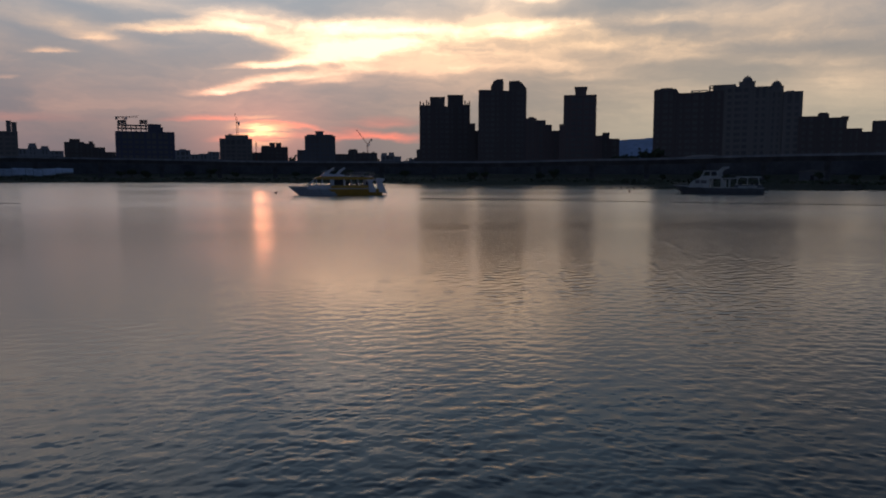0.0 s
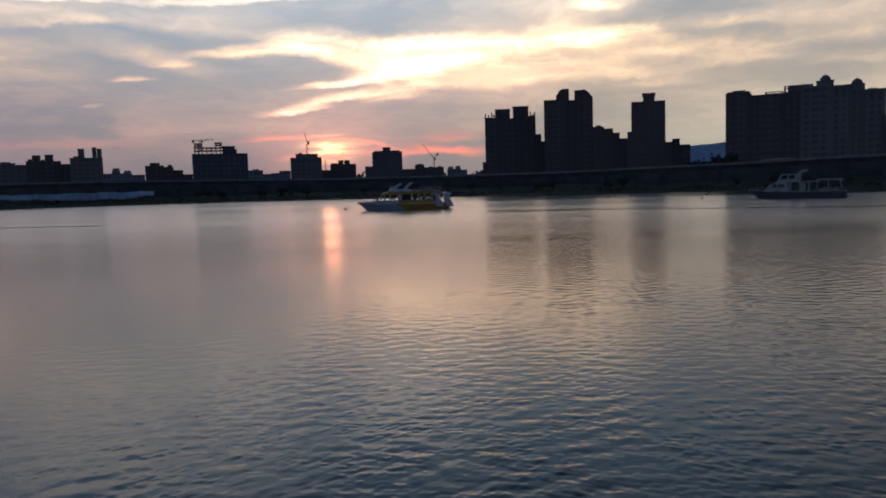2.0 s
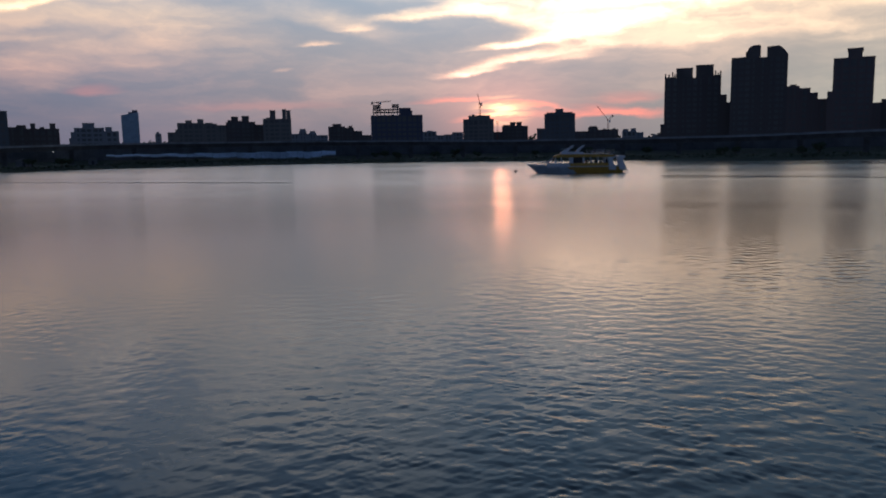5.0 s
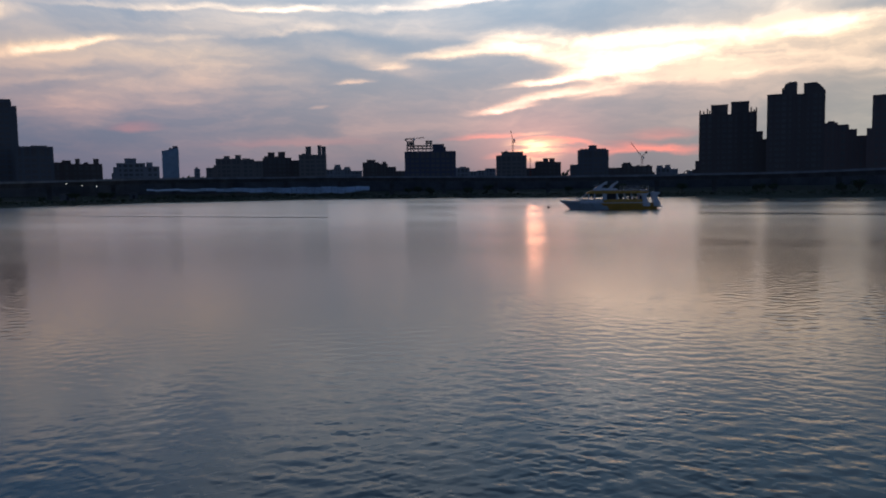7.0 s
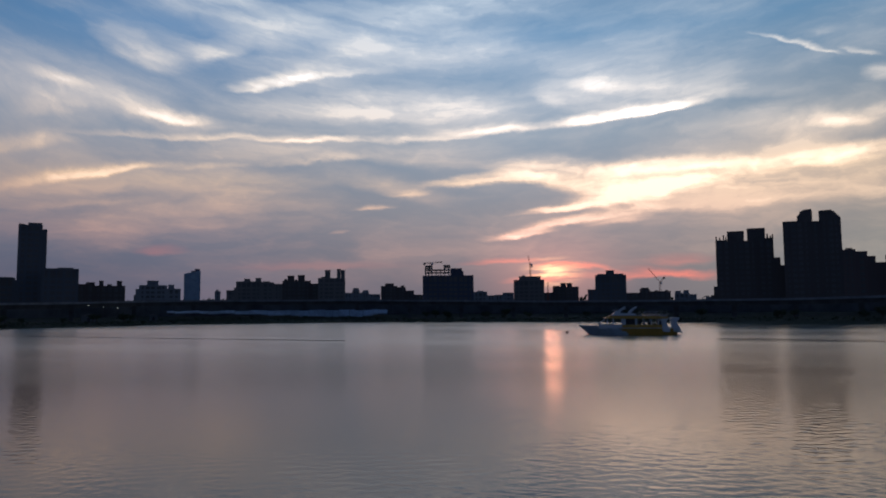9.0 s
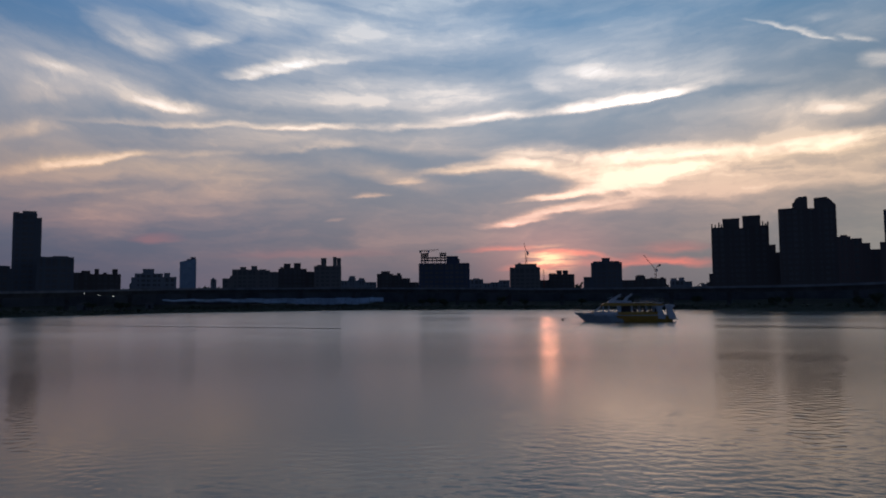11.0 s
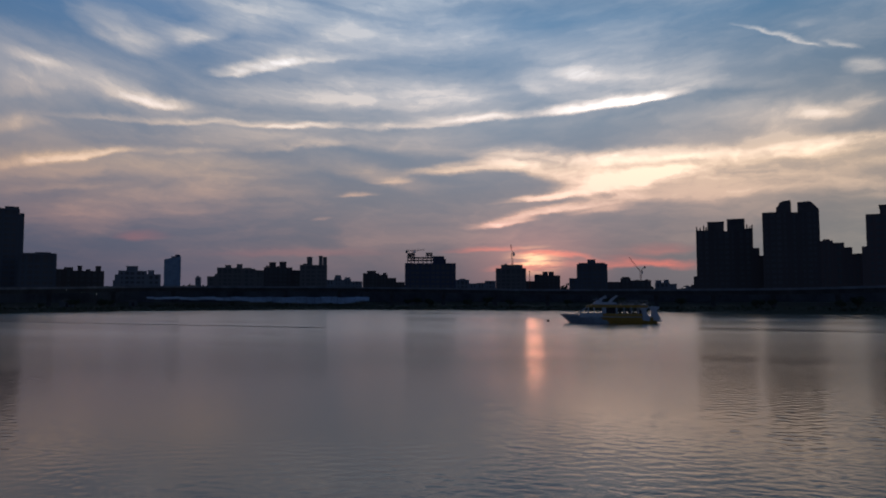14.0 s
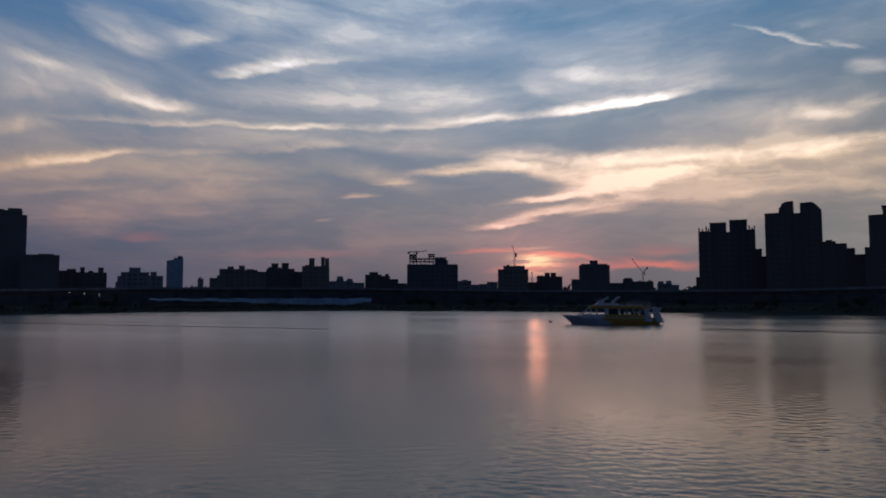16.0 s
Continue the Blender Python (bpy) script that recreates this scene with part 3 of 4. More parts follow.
# far hill between the towers, its distance haze painted into the colour
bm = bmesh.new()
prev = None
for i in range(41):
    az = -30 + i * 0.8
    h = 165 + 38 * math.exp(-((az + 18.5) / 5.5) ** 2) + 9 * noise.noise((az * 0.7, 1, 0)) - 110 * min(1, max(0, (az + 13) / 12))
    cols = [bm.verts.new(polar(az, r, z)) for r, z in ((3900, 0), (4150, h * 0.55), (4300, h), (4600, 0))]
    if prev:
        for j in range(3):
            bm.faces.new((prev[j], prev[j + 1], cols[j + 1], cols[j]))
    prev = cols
structure("backdrop_hill", bm, M["hill"], "wooded hill on the horizon with distance haze painted in as pale blue", "hill", True)

# ---- far bank: flood wall, expressway, revetment ----
AZ_STEPS = [a * 1.0 for a in range(-48, 66)]


def ribbon(profile, radius, top):
    """Sweeps a closed profile (out, up) along the far bank."""
    bm = bmesh.new()
    prev = None
    for az in AZ_STEPS:
        r = radius(az)
        z = top(az, r)
        ring = [bm.verts.new(polar(az, r + o, z + u)) for o, u in profile]
        if prev:
            for i in range(len(ring)):
                j = (i + 1) % len(ring)
                bm.faces.new((prev[i], prev[j], ring[j], ring[i]))
        else:
            bm.faces.new(ring[::-1])
        prev = ring
    bm.faces.new(prev)
    return bm


def deck_r(az):
    return bank(az) + 48


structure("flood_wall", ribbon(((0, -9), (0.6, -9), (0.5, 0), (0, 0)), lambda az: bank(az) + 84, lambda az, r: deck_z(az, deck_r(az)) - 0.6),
          M["wall"], "mottled dark concrete flood wall behind the riverbank", "wall")
road = thing("expressway", Matrix.Identity(4), "elevated concrete expressway on piers along the far bank", "viaduct", kind="structure")
part("deck_girder", ribbon(((0.6, -0.9), (1.6, -2.9), (9.4, -2.9), (12.4, -0.9)), deck_r, deck_z), M["girder"], road, "dark mottled grey box girder")
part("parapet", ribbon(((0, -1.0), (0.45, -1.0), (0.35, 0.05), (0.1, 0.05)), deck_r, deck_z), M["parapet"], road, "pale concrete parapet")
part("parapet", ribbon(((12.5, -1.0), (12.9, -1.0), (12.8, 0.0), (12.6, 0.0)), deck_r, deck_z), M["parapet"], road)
for k in range(-11, 16):
    az = k * 4.0 + 0.7
    r = deck_r(az)
    p, z = polar(az, r + 6), deck_z(az, r) - 2.9
    bm = bmesh.new()
    box(bm, -1.1, 1.1, -1.5, 1.5, 0.8, z - 1.2)
    prism(bm, ((-1.1, z - 1.6), (1.1, z - 1.6), (1.3, z), (-1.3, z)), -3.6, 3.6)
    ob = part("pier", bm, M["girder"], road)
    ob.matrix_world = pose(p.x, p.y, 0, 0, 0, az)

revetment = thing("revetment", Matrix.Identity(4), "pale bluish concrete revetment slabs on the far bank", "embankment", kind="structure")
for k in range(27):
    a0 = 26.4 + k * 0.6 + 0.12 * math.sin(k * 2.3)
    w = stepwise(a0, ((26.4, 2.2), (28, 3.6), (31, 3.5), (34, 2.6), (38, 1.4), (42, 0.8)))
    bm = bmesh.new()
    cs = []
    for a, gap in ((a0, 0.008), (26.4 + (k + 1) * 0.6 + 0.12 * math.sin((k + 1) * 2.3), -0.008)):
        r = bank(a + gap) + 26
        base = 5.2 + r * math.tan(radians(0.24)) - w + 0.25 * math.sin(k * 1.7)
        for dr, z in ((0, base), (6.0, base + w), (6.4, base + w - 0.3), (0.4, base - 0.4)):
            cs.append(bm.verts.new(polar(a + gap, r + dr, z)))
    for f in ((0, 1, 5, 4), (1, 2, 6, 5), (2, 3, 7, 6), (3, 0, 4, 7), (0, 3, 2, 1), (4, 5, 6, 7)):
        bm.faces.new([cs[i] for i in f])
    part("slab", bm, M["slab"], revetment)
bm = bmesh.new()
prev = None
for i in range(34):
    az = 25.6 + i * 0.52
    r = bank(az)
    ring = [bm.verts.new(polar(az, r + o, z)) for o, z in ((14, 1.2), (24, 2.6 + 0.3 * noise.noise((az, 0, 0))), (33, 2.2 if i in (0, 33) else 4.0), (38, 1.4))]
    if prev:
        for j in range(3):
            bm.faces.new((prev[j], prev[j + 1], ring[j + 1], ring[j]))
    prev = ring
structure("levee", bm, M["ground"], "low grassy levee under the revetment", "levee", True)

# ---- skyline ----


UNIT = {}


def piece(name, root, wall, x0, x1, y0, y1, z0, z1):
    """A facade piece: shares one bevel-free block per cladding."""
    if wall not in UNIT:
        bm = bmesh.new()
        box(bm, -0.5, 0.5, -0.5, 0.5, -0.5, 0.5)
        UNIT[wall] = mesh_of(name, bm, M[wall])
    ob = new(name, UNIT[wall])
    ob.parent = root
    ob.location = ((x0 + x1) / 2, (y0 + y1) / 2, (z0 + z1) / 2)
    ob.scale = (x1 - x0, y1 - y0, z1 - z0)
    return ob


def facade(root, x0, x1, y0, y1, z1, wall, storey=3.3, bay=4.2):
    """One storeyed volume from the ground to z1: glazed core, piers, spandrels, parapet."""
    piece("glazing", root, "glass", x0 + 0.3, x1 - 0.3, y0 + 0.3, y1 - 0.3, 0, z1 - 0.4)
    n = max(1, round((x1 - x0) / bay))
    m = max(2, round((y1 - y0) / (bay * 1.5)))
    for i in range(n + 1):
        w = min(0.9 if i in (0, n) else 0.45 + 0.35 * (i % 2), (x1 - x0) / 4)
        x = min(max(x0 + (x1 - x0) * i / n, x0 + w), x1 - w)
        piece("pier", root, wall, x - w, x + w, y0, y0 + 0.6, 0, z1 - 0.05)
    for i in range(1, m + 1):
        y = y0 + (y1 - y0 - 1) * i / m
        for x in (x0, x1 - 0.6):
            piece("pier", root, wall, x, x + 0.6, y - 0.5, y + 0.5, 0, z1 - 0.05)
    for k in range(2, int(z1 / storey)):
        z = k * storey
        piece("spandrel", root, wall, x0 + 0.06, x1 - 0.06, y0 + 0.06, y1 - 0.06, z - 1.0, z + 0.5)
    piece("parapet", root, wall, x0, x1, y0 - 0.12, y1 + 0.12, z1 - 1.0, z1)


def penthouse(root, x0, x1, y0, y1, z0, z1, wall, name="roof_block"):
    bm = bmesh.new()
    box(bm, x0 + 0.15, x1 - 0.15, y0, y1, z0 - 0.3, z1 - 0.35)
    box(bm, x0, x1, y0 - 0.2, y1 + 0.2, z1 - 0.35, z1)
    part(name, bm, M[wall], root)


def building(name, az, dist, label, wall, volumes, tops=(), depth=16.0, storey=3.3, category="building"):
    """volumes: (x0, x1, top) from the ground; tops: (x0, x1, foot, top) on the roofs; heights above the river."""
    p = polar(az, dist)
    root = thing(name, pose(p.x, p.y, LAND, 0, 0, az), label, category, "far bank skyline")
    for i, (x0, x1, z, *clad) in enumerate(volumes):
        inset = 0.7 * (i % 3)
        facade(root, x0, x1, inset, depth - inset, z - LAND, clad[0] if clad else wall, storey)
    for i, (x0, x1, z0, z1) in enumerate(tops):
        penthouse(root, x0, x1, 2.5 + 0.4 * i, depth - 3.0 - 0.4 * i, z0 - LAND, z1 - LAND, wall)
    return root


def dome(root, x, y, r, z0, z1, mat):
    bm = bmesh.new()
    prev = None
    for k in range(7):
        a = math.pi / 2 * k / 6
        ring = [bm.verts.new((x + r * math.cos(a) * math.cos(math.tau * i / 16), y + r * math.cos(a) * math.sin(math.tau * i / 16), z0 + (z1 - z0) * math.sin(a)))
                for i in range(16)] if k < 6 else [bm.verts.new((x, y, z1))]
        if prev:
            for i in range(16):
                j = (i + 1) % 16
                bm.faces.new((prev[i], prev[j], ring[j], ring[i]) if len(ring) > 1 else (prev[i], prev[j], ring[0]))
        prev = ring
    bar(bm, (x, y, z1 - 0.2), (x, y, z1 + 0.9), 0.3)
    part("dome", bm, M[mat], root, "small dark dome", True)


def pergola(root, x0, x1, y0, y1, z0, z1, mat):
    bm = bmesh.new()
    n = max(2, round((x1 - x0) / 3.5))
    for i in range(n + 1):
        x = x0 + 0.25 + (x1 - x0 - 0.5) * i / n
        for y in (y0, y1):
            box(bm, x - 0.25, x + 0.25, y - 0.25, y + 0.25, z0 - 0.5, z1 - 0.45)
    for y in (y0, y1):
        box(bm, x0, x1, y - 0.3, y + 0.3, z1 - 0.45, z1)
    for x in (x0 + 0.3, x1 - 0.3):
        box(bm, x - 0.28, x + 0.28, y0 + 0.3, y1 - 0.3, z1 - 0.42, z1 - 0.03)
    part("roof_frame", bm, M[mat], root, "open concrete roof frame")


L = LAND
t1 = building("apartment_tower", -0.2, 500, "dark apartment tower with two roof drums and a notched parapet", "brown",
              [(-17.4, -8.2, 49.4), (-8.2, 6.8, 48.6), (6.8, 16.3, 49.8), (16.3, 19.8, 37.4), (19.8, 22.0, 32.6), (-19.5, -17.4, 20.2), (-21.2, -19.5, 14.8)],
              [(-10.6, -0.4, 48, 55.0), (1.2, 11.9, 48, 56.4)], category="tower block")
for i, x in enumerate((-16.9, -14.8, -12.6, -11.2, 12.9, 14.6, 15.9)):
    part_box("merlon", t1, M["brown"], x - 0.4, x + 0.4, 0.2, 1.4, 49.3 - L, (51.8, 51.2, 52.6, 51.4, 52.4, 51.0, 52.0)[i] - L)
t2 = building("apartment_tower", -6.4, 480, "tall dark apartment tower with a split sloping crown", "brown",
              [(-31.0, -16.2, 57.2), (-16.2, -11.4, 56.6), (-11.4, -0.5, 57.4)], (), category="tower block")
for outline in (((-23.3, 57), (-15.5, 57), (-15.5, 64.0), (-19.5, 63.8), (-21.6, 62.6), (-22.4, 60.6), (-23.3, 60.2)), ((-11.8, 57), (-0.5, 57), (-0.6, 58.0), (-3.4, 61.4), (-5.4, 62.9), (-11.8, 62.6))):
    bm = bmesh.new()
    prism(bm, [(x, z - L) for x, z in outline], 1.5, 13.0)
    part("crown", bm, M["brown"], t2, "sloping crown wall")
building("apartment_block", -6.4, 482, "stepped dark apartment block beside a tower", "pink",
         [(-0.7, 6.1, 39.3), (6.1, 11.8, 38.0), (11.8, 15.8, 35.2), (15.8, 20.6, 31.4)], [(1.0, 4.5, 39, 40.3)], category="apartment block")
building("apartment_tower", -11.1, 470, "slim dark apartment tower with a flared roof block", "pink",
         [(-16.2, 3.7, 52.3), (-18.6, -16.2, 34.6), (3.7, 7.6, 27.5)], [(-9.5, -2.4, 52, 56.4), (-9.9, -2.0, 56.4, 57.5)], category="tower block")
building("apartment_block", -11.1, 474, "low dark apartment block with a stair head", "brown", [(7.6, 12.0, 27.4), (12.0, 18.1, 25.7)], [(7.7, 12.2, 27, 29.5)], category="apartment block")
b4 = building("apartment_complex", -21.4, 430, "wide dark apartment complex with domed turrets and roof frames", "tile",
              [(-43.1, -31.2, 50.0, "brown"), (-31.2, -15.0, 48.0, "brown"), (-15.0, -6.8, 48.6, "brown"), (-6.8, 7.0, 50.4), (7.0, 15.4, 50.0), (15.4, 22.4, 47.8), (22.4, 31.5, 46.8)],
              [(-42.6, -31.6, 49.5, 50.7), (-40.0, -33.6, 50.5, 51.3), (0.4, 8.6, 50, 53.2), (15.5, 22.5, 47.5, 50.3), (23.8, 27.5, 46.5, 47.6)], depth=20, category="apartment block")
pergola(b4, -23.8, -15.2, 3, 12, 48 - L, 49.4 - L, "tile")
pergola(b4, -14.6, -10.5, 2, 14, 48.5 - L, 51.6 - L, "tile")
penthouse(b4, -12.5, -1.0, 4, 14, 48.5 - L, 52.0 - L, "tile")
dome(b4, 4.6, 7, 2.7, 53.0 - L, 56.3 - L, "roof")
dome(b4, 19.0, 7, 2.7, 50.1 - L, 53.3 - L, "roof")
hall_at = polar(-19.4, 412)
hall = thing("market_hall", pose(hall_at.x, hall_at.y, LAND, 0, 0, -19.4), "low pale hall with a curved roof below apartments", "hall", "far bank skyline")
facade(hall, -17, 15, 0, 9, 7.5, "slate")
bm = bmesh.new()
prism(bm, [(-17.6, 7.5)] + [(-17.6 + 33.2 * i / 16, 7.7 + 2.4 * math.sin(math.pi * i / 16)) for i in range(17)] + [(15.6, 7.5)], -0.6, 9.6)
part("roof", bm, M["pale"], hall, "pale curved roof")
building("apartment_block", -28.3, 430, "stepped row of dark apartment houses", "brown",
         [(-22.0, -13.2, 33.7), (-13.2, -8.1, 34.8), (-8.1, 0.3, 32.8), (0.3, 7.2, 27.0), (7.2, 11.7, 25.3), (11.7, 30.0, 30.6)],
         [(-12.6, -8.8, 34, 35.5), (-2.5, 1.0, 32, 33.4), (20.0, 22.0, 30, 33.0)], category="apartment block")

building("office_block", 52.6, 560, "low dark block beside a tall tower", "slate", [(-18, 4.6, 30.0), (4.6, 6.6, 28.4)], [(-14, 3.0, 29.5, 30.4)], category="office block")
k_tower = building("apartment_tower", 51.0, 520, "tall slim dark tower standing alone by the river", "slate",
                   [(-9.7, 3.4, 61.0), (3.4, 6.0, 58.2)], [(-4.6, 3.0, 61, 62.6), (-9.4, -6.6, 60.8, 61.8), (3.6, 5.9, 58, 58.8)], category="tower block")
building("office_block", 49.3, 500, "broad dark office block with a shallow roof", "slate", [(-11.5, 8.6, 33.2)], [(-3.0, 5.5, 33, 33.9)], category="office block")
building("apartment_block", 46.8, 560, "dark apartment row with small stair heads", "brown",
         [(-17.5, -10.3, 26.2), (-10.3, -4.8, 27.0), (-4.8, 14.5, 25.3)], [(-10.2, -4.9, 27, 27.6), (-2.3, 0.8, 25, 28.8), (9.0, 12.6, 25, 28.8), (3.0, 5.9, 25, 26.4)], category="apartment block")
building("apartment_block", 43.2, 600, "stepped dark apartment block with a roof house", "grey",
         [(-15.1, -12.8, 24.3), (-12.8, 7.0, 27.3), (7.0, 16.8, 24.8)], [(-7.4, 0.9, 27, 30.8), (7.8, 12.3, 24.5, 27.8), (-16.5, -15.0, 12, 20.0)], category="apartment block")

# blue glazed tower with a slanting top
p = polar(40.4, 760)
blue = thing("office_tower", pose(p.x, p.y, L, 0, 0, 40.4), "blue glass office tower with a slanting roofline", "tower block", "far bank skyline")
bm = bmesh.new()
prism(bm, ((-13.1, 0), (2.0, 0), (2.0, 43.4), (-13.1, 40.6)), 0, 15)
part("curtain_wall", bm, M["bluewall"], blue, "blue curtain wall")
for k in range(1, 12):
    piece("spandrel", blue, "bluewall", -13.25, 2.15, -0.15, 15.15, k * 3.6 - 0.35, k * 3.6 + 0.2)
penthouse(blue, -3.4, 1.4, 3, 10, 42, 45.4, "net")
penthouse(blue, -6.8, -3.4, 3, 10, 41, 43.6, "net")
building("apartment_block", 39.9, 760, "small far apartment house", "grey", [(9.0, 14.4, 27.5)], [(10.0, 12.6, 27, 29.0)], 10, category="house")
building("apartment_block", 38.7, 800, "far low houses with cladding paled for haze", "grey", [(0, 7, 19.5), (7, 16, 21.0)], (), 10, category="house")
building("apartment_block", 36.3, 640, "dark apartment block with two stair heads", "tile",
         [(-23.4, -17.5, 24.8), (-17.5, -15.8, 27.0), (-15.8, 4.8, 32.3), (4.8, 15.0, 31.5), (15.0, 22.0, 30.3)],
         [(-9.5, -4.4, 32, 34.4), (-0.3, 4.7, 32, 35.3), (5.6, 12.0, 31, 32.4)], category="apartment block")
building("apartment_block", 33.2, 640, "dark apartment block with rounded roof houses", "brown",
         [(-12.7, 10.8, 32.8), (10.8, 17.0, 30.5)], [(-8.6, -2.7, 32.5, 37.3), (-11.3, -8.6, 32.5, 34.4), (-0.1, 6.0, 32.5, 37.8), (-2.7, -0.1, 32.5, 34.0)], category="apartment block")
building("apartment_block", 30.4, 620, "dark apartment block with twin roof towers", "tile",
         [(-13.9, 8.4, 34.2)], [(-8.4, -3.7, 34, 41.0), (1.4, 4.7, 34, 41.9), (4.7, 8.3, 34, 41.0), (-11.5, -8.4, 34, 35.4)], category="apartment block")
building("house_row", 28.4, 760, "far low apartment houses", "grey",
         [(-17.5, -9.1, 25.8), (-9.1, -1.8, 28.4), (-1.8, 0.6, 25.8), (0.6, 8.0, 26.4), (8.0, 19.3, 24.2)], [(-8.4, -2.4, 28, 30.6), (1.4, 7.2, 26, 28.3)], category="houses")
building("apartment_block", 25.3, 680, "far apartment block stepping down", "brown",
         [(-19.0, -4.1, 29.6), (-4.1, 3.7, 28.4), (3.7, 11.4, 25.4), (11.4, 19.2, 21.6)], [(-15.4, -7.2, 29, 32.0), (-1.0, 2.6, 28, 30.2)], category="apartment block")

# building under construction: finished shell with open frame storeys on top
site = building("construction_building", 22.3, 600, "unfinished concrete building wrapped in dark netting with open top storeys", "net",
                [(-14.4, 26.8, 35.0)], [(8.2, 17.7, 34.5, 40.8), (17.7, 19.0, 34.5, 38.5)], depth=20, storey=3.6, category="construction site")
for x in (-12.3, -9.6, -6.9, -3.4, 0.2, 3.6, 7.0):
    for y in (2, 8, 14):
        piece("column", site, "raw", x - 0.3, x + 0.3, y - 0.3, y + 0.3, 34.6 - L, (43.0 if x < -6 or x > 3 else 39.8) - L)
for x0, x1, z in ((-12.8, 8.0, 37.6), (-12.8, 8.0, 39.8), (-12.6, -6.5, 43.0), (-12.6, -6.5, 41.4), (2.6, 8.1, 43.4), (2.6, 8.1, 41.8)):
    part_box("floor_slab", site, M["raw"], x0, x1, 1.5, 14.5, z - L - 0.3, z - L + 0.25)
for q0, q1 in [((x, 35.0), (x + 2.2, 39.6)) for x in (-11.4, -9.2, -2.0, 1.8)] + [((-12.2, 39.8), (-7.0, 43.0)), ((3.0, 43.2), (7.8, 39.8))]:
    bm = bmesh.new()
    bar(bm, (q0[0], 1.6, q0[1] - L), (q1[0], 1.6, q1[1] - L), 0.3)
    part("brace", bm, M["steel"], site, "steel scaffold brace")


def lattice(bm, a, b, w, chord=0.3, step=2.0):
    a, b = Vector(a), Vector(b)
    q = (b - a).to_track_quat("Z", "Y")
    n = max(2, int((b - a).length / step))
    corner = [q @ Vector((sx * w / 2, sy * w / 2, 0)) for sx, sy in ((-1, -1), (1, -1), (1, 1), (-1, 1))]
    for c in corner:
        bar(bm, a + c, b + c, chord)
    for k in range(n):
        p0, p1 = a.lerp(b, k / n), a.lerp(b, (k + 1) / n)
        for i in range(4):
            c0, c1 = corner[i], corner[(i + 1) % 4]
            bar(bm, p0 + (c0 if k % 2 else c1), p1 + (c1 if k % 2 else c0), chord * 0.6)


def tower_crane(az, dist, foot, x, mast_top, jib_tip, tail, label, jib_w=0.75):
    """x: offset along the skyline; jib_tip and tail: (x, z) ends of the jib and counter-jib, heights above the river."""
    p = polar(az, dist)
    root = thing("tower_crane", pose(p.x, p.y, foot, 0, 0, az), label, "crane", "construction cranes")
    bm = bmesh.new()
    lattice(bm, (x, 6, 0), (x, 6, mast_top - foot), 1.3, 0.38)
    part("mast", bm, M["steel"], root)
    bm = bmesh.new()
    lattice(bm, (x, 6, mast_top - foot), (jib_tip[0], 6, jib_tip[1] - foot), jib_w, 0.22)
    part("jib", bm, M["steel"], root)
    bm = bmesh.new()
    lattice(bm, (x, 6, mast_top - foot), (tail[0], 6, tail[1] - foot), 0.9, 0.3)
    part("counter_jib", bm, M["steel"], root)
    part_box("counterweight", root, M["raw"], tail[0] - 0.8, tail[0] + 0.8, 5.2, 6.8, tail[1] - foot - 1.6, tail[1] - foot + 0.3)
    part_box("cab", root, M["white"], x + 0.7, x + 2.1, 5.0, 6.6, mast_top - foot - 1.8, mast_top - foot + 0.2)
    return root


tower_crane(22.3, 600, 38.0, -7.9, 45.6, (1.8, 46.4), (-13.2, 45.4), "small flat-top tower crane on an unfinished building")
building("house_row", 18.1, 760, "far low houses and trees with cladding paled for haze", "grey", [(-21.9, -8.1, 26.0), (-8.1, 0, 22.1), (0, 8.0, 22.8), (8.0, 19.0, 24.8)], [(-18, -12, 26, 27.0)], category="houses")
building("apartment_block", 15.2, 640, "dark apartment block under a crane", "tile", [(-16.2, 9.8, 32.5)], [(-11.8, 7.0, 32, 35.6), (-9.0, -6.5, 35, 36.4)], category="apartment block")
tower_crane(15.2, 640, 35.0, -1.9, 46.4, (-3.6, 53.8), (-0.6, 45.2), "tall luffing tower crane on a block", 0.7)
p = polar(14.05, 640)
mast = thing("lattice_mast", pose(p.x, p.y, L, 0, 0, 14.0), "thin lattice mast among the roofs", "mast")
bm = bmesh.new()
lattice(bm, (0, 0, 0), (0, 0, 26.4), 0.9, 0.3)
part("frame", bm, M["steel"], mast)
building("apartment_block", 13.1, 680, "dark apartment block with a roof house", "brown", [(-14.7, -7.0, 22.3), (-7.0, 16.2, 27.4)], [(0.1, 5.2, 27, 31.0), (5.7, 10.7, 27, 31.0), (-6.5, 0.0, 27, 28.4)], category="apartment block")
building("apartment_block", 9.8, 600, "square dark apartment block with a stair head", "slate", [(-7.2, 16.8, 33.6), (-13.2, -7.2, 22.4)], [(1.2, 7.7, 33, 37.4), (-5.6, 15.0, 33, 34.7)], category="apartment block")
building("house_row", 6.4, 720, "far low blocks beneath a crane", "brown", [(-23.1, -10.7, 22.2), (-10.7, -1.5, 25.6), (-1.5, 17.2, 23.4)], [(-9.6, -2.6, 25, 26.8), (3, 6, 23, 24.2), (12, 15, 23, 24.4)], category="houses")
tower_crane(6.4, 720, 23.0, 7.9, 31.8, (-2.6, 45.8), (11.8, 36.6), "luffing tower crane with its jib raised")
building("house_row", 3.7, 760, "far low houses beside a tower", "grey", [(-14.1, -0.2, 22.2), (-0.2, 6.4, 20.9), (15.0, 24.2, 18.4)], [(-13.6, -8.0, 22, 24.4), (-6.0, -0.8, 22, 24.9)], category="houses")

# ---- trees and shrubs on the far bank ----


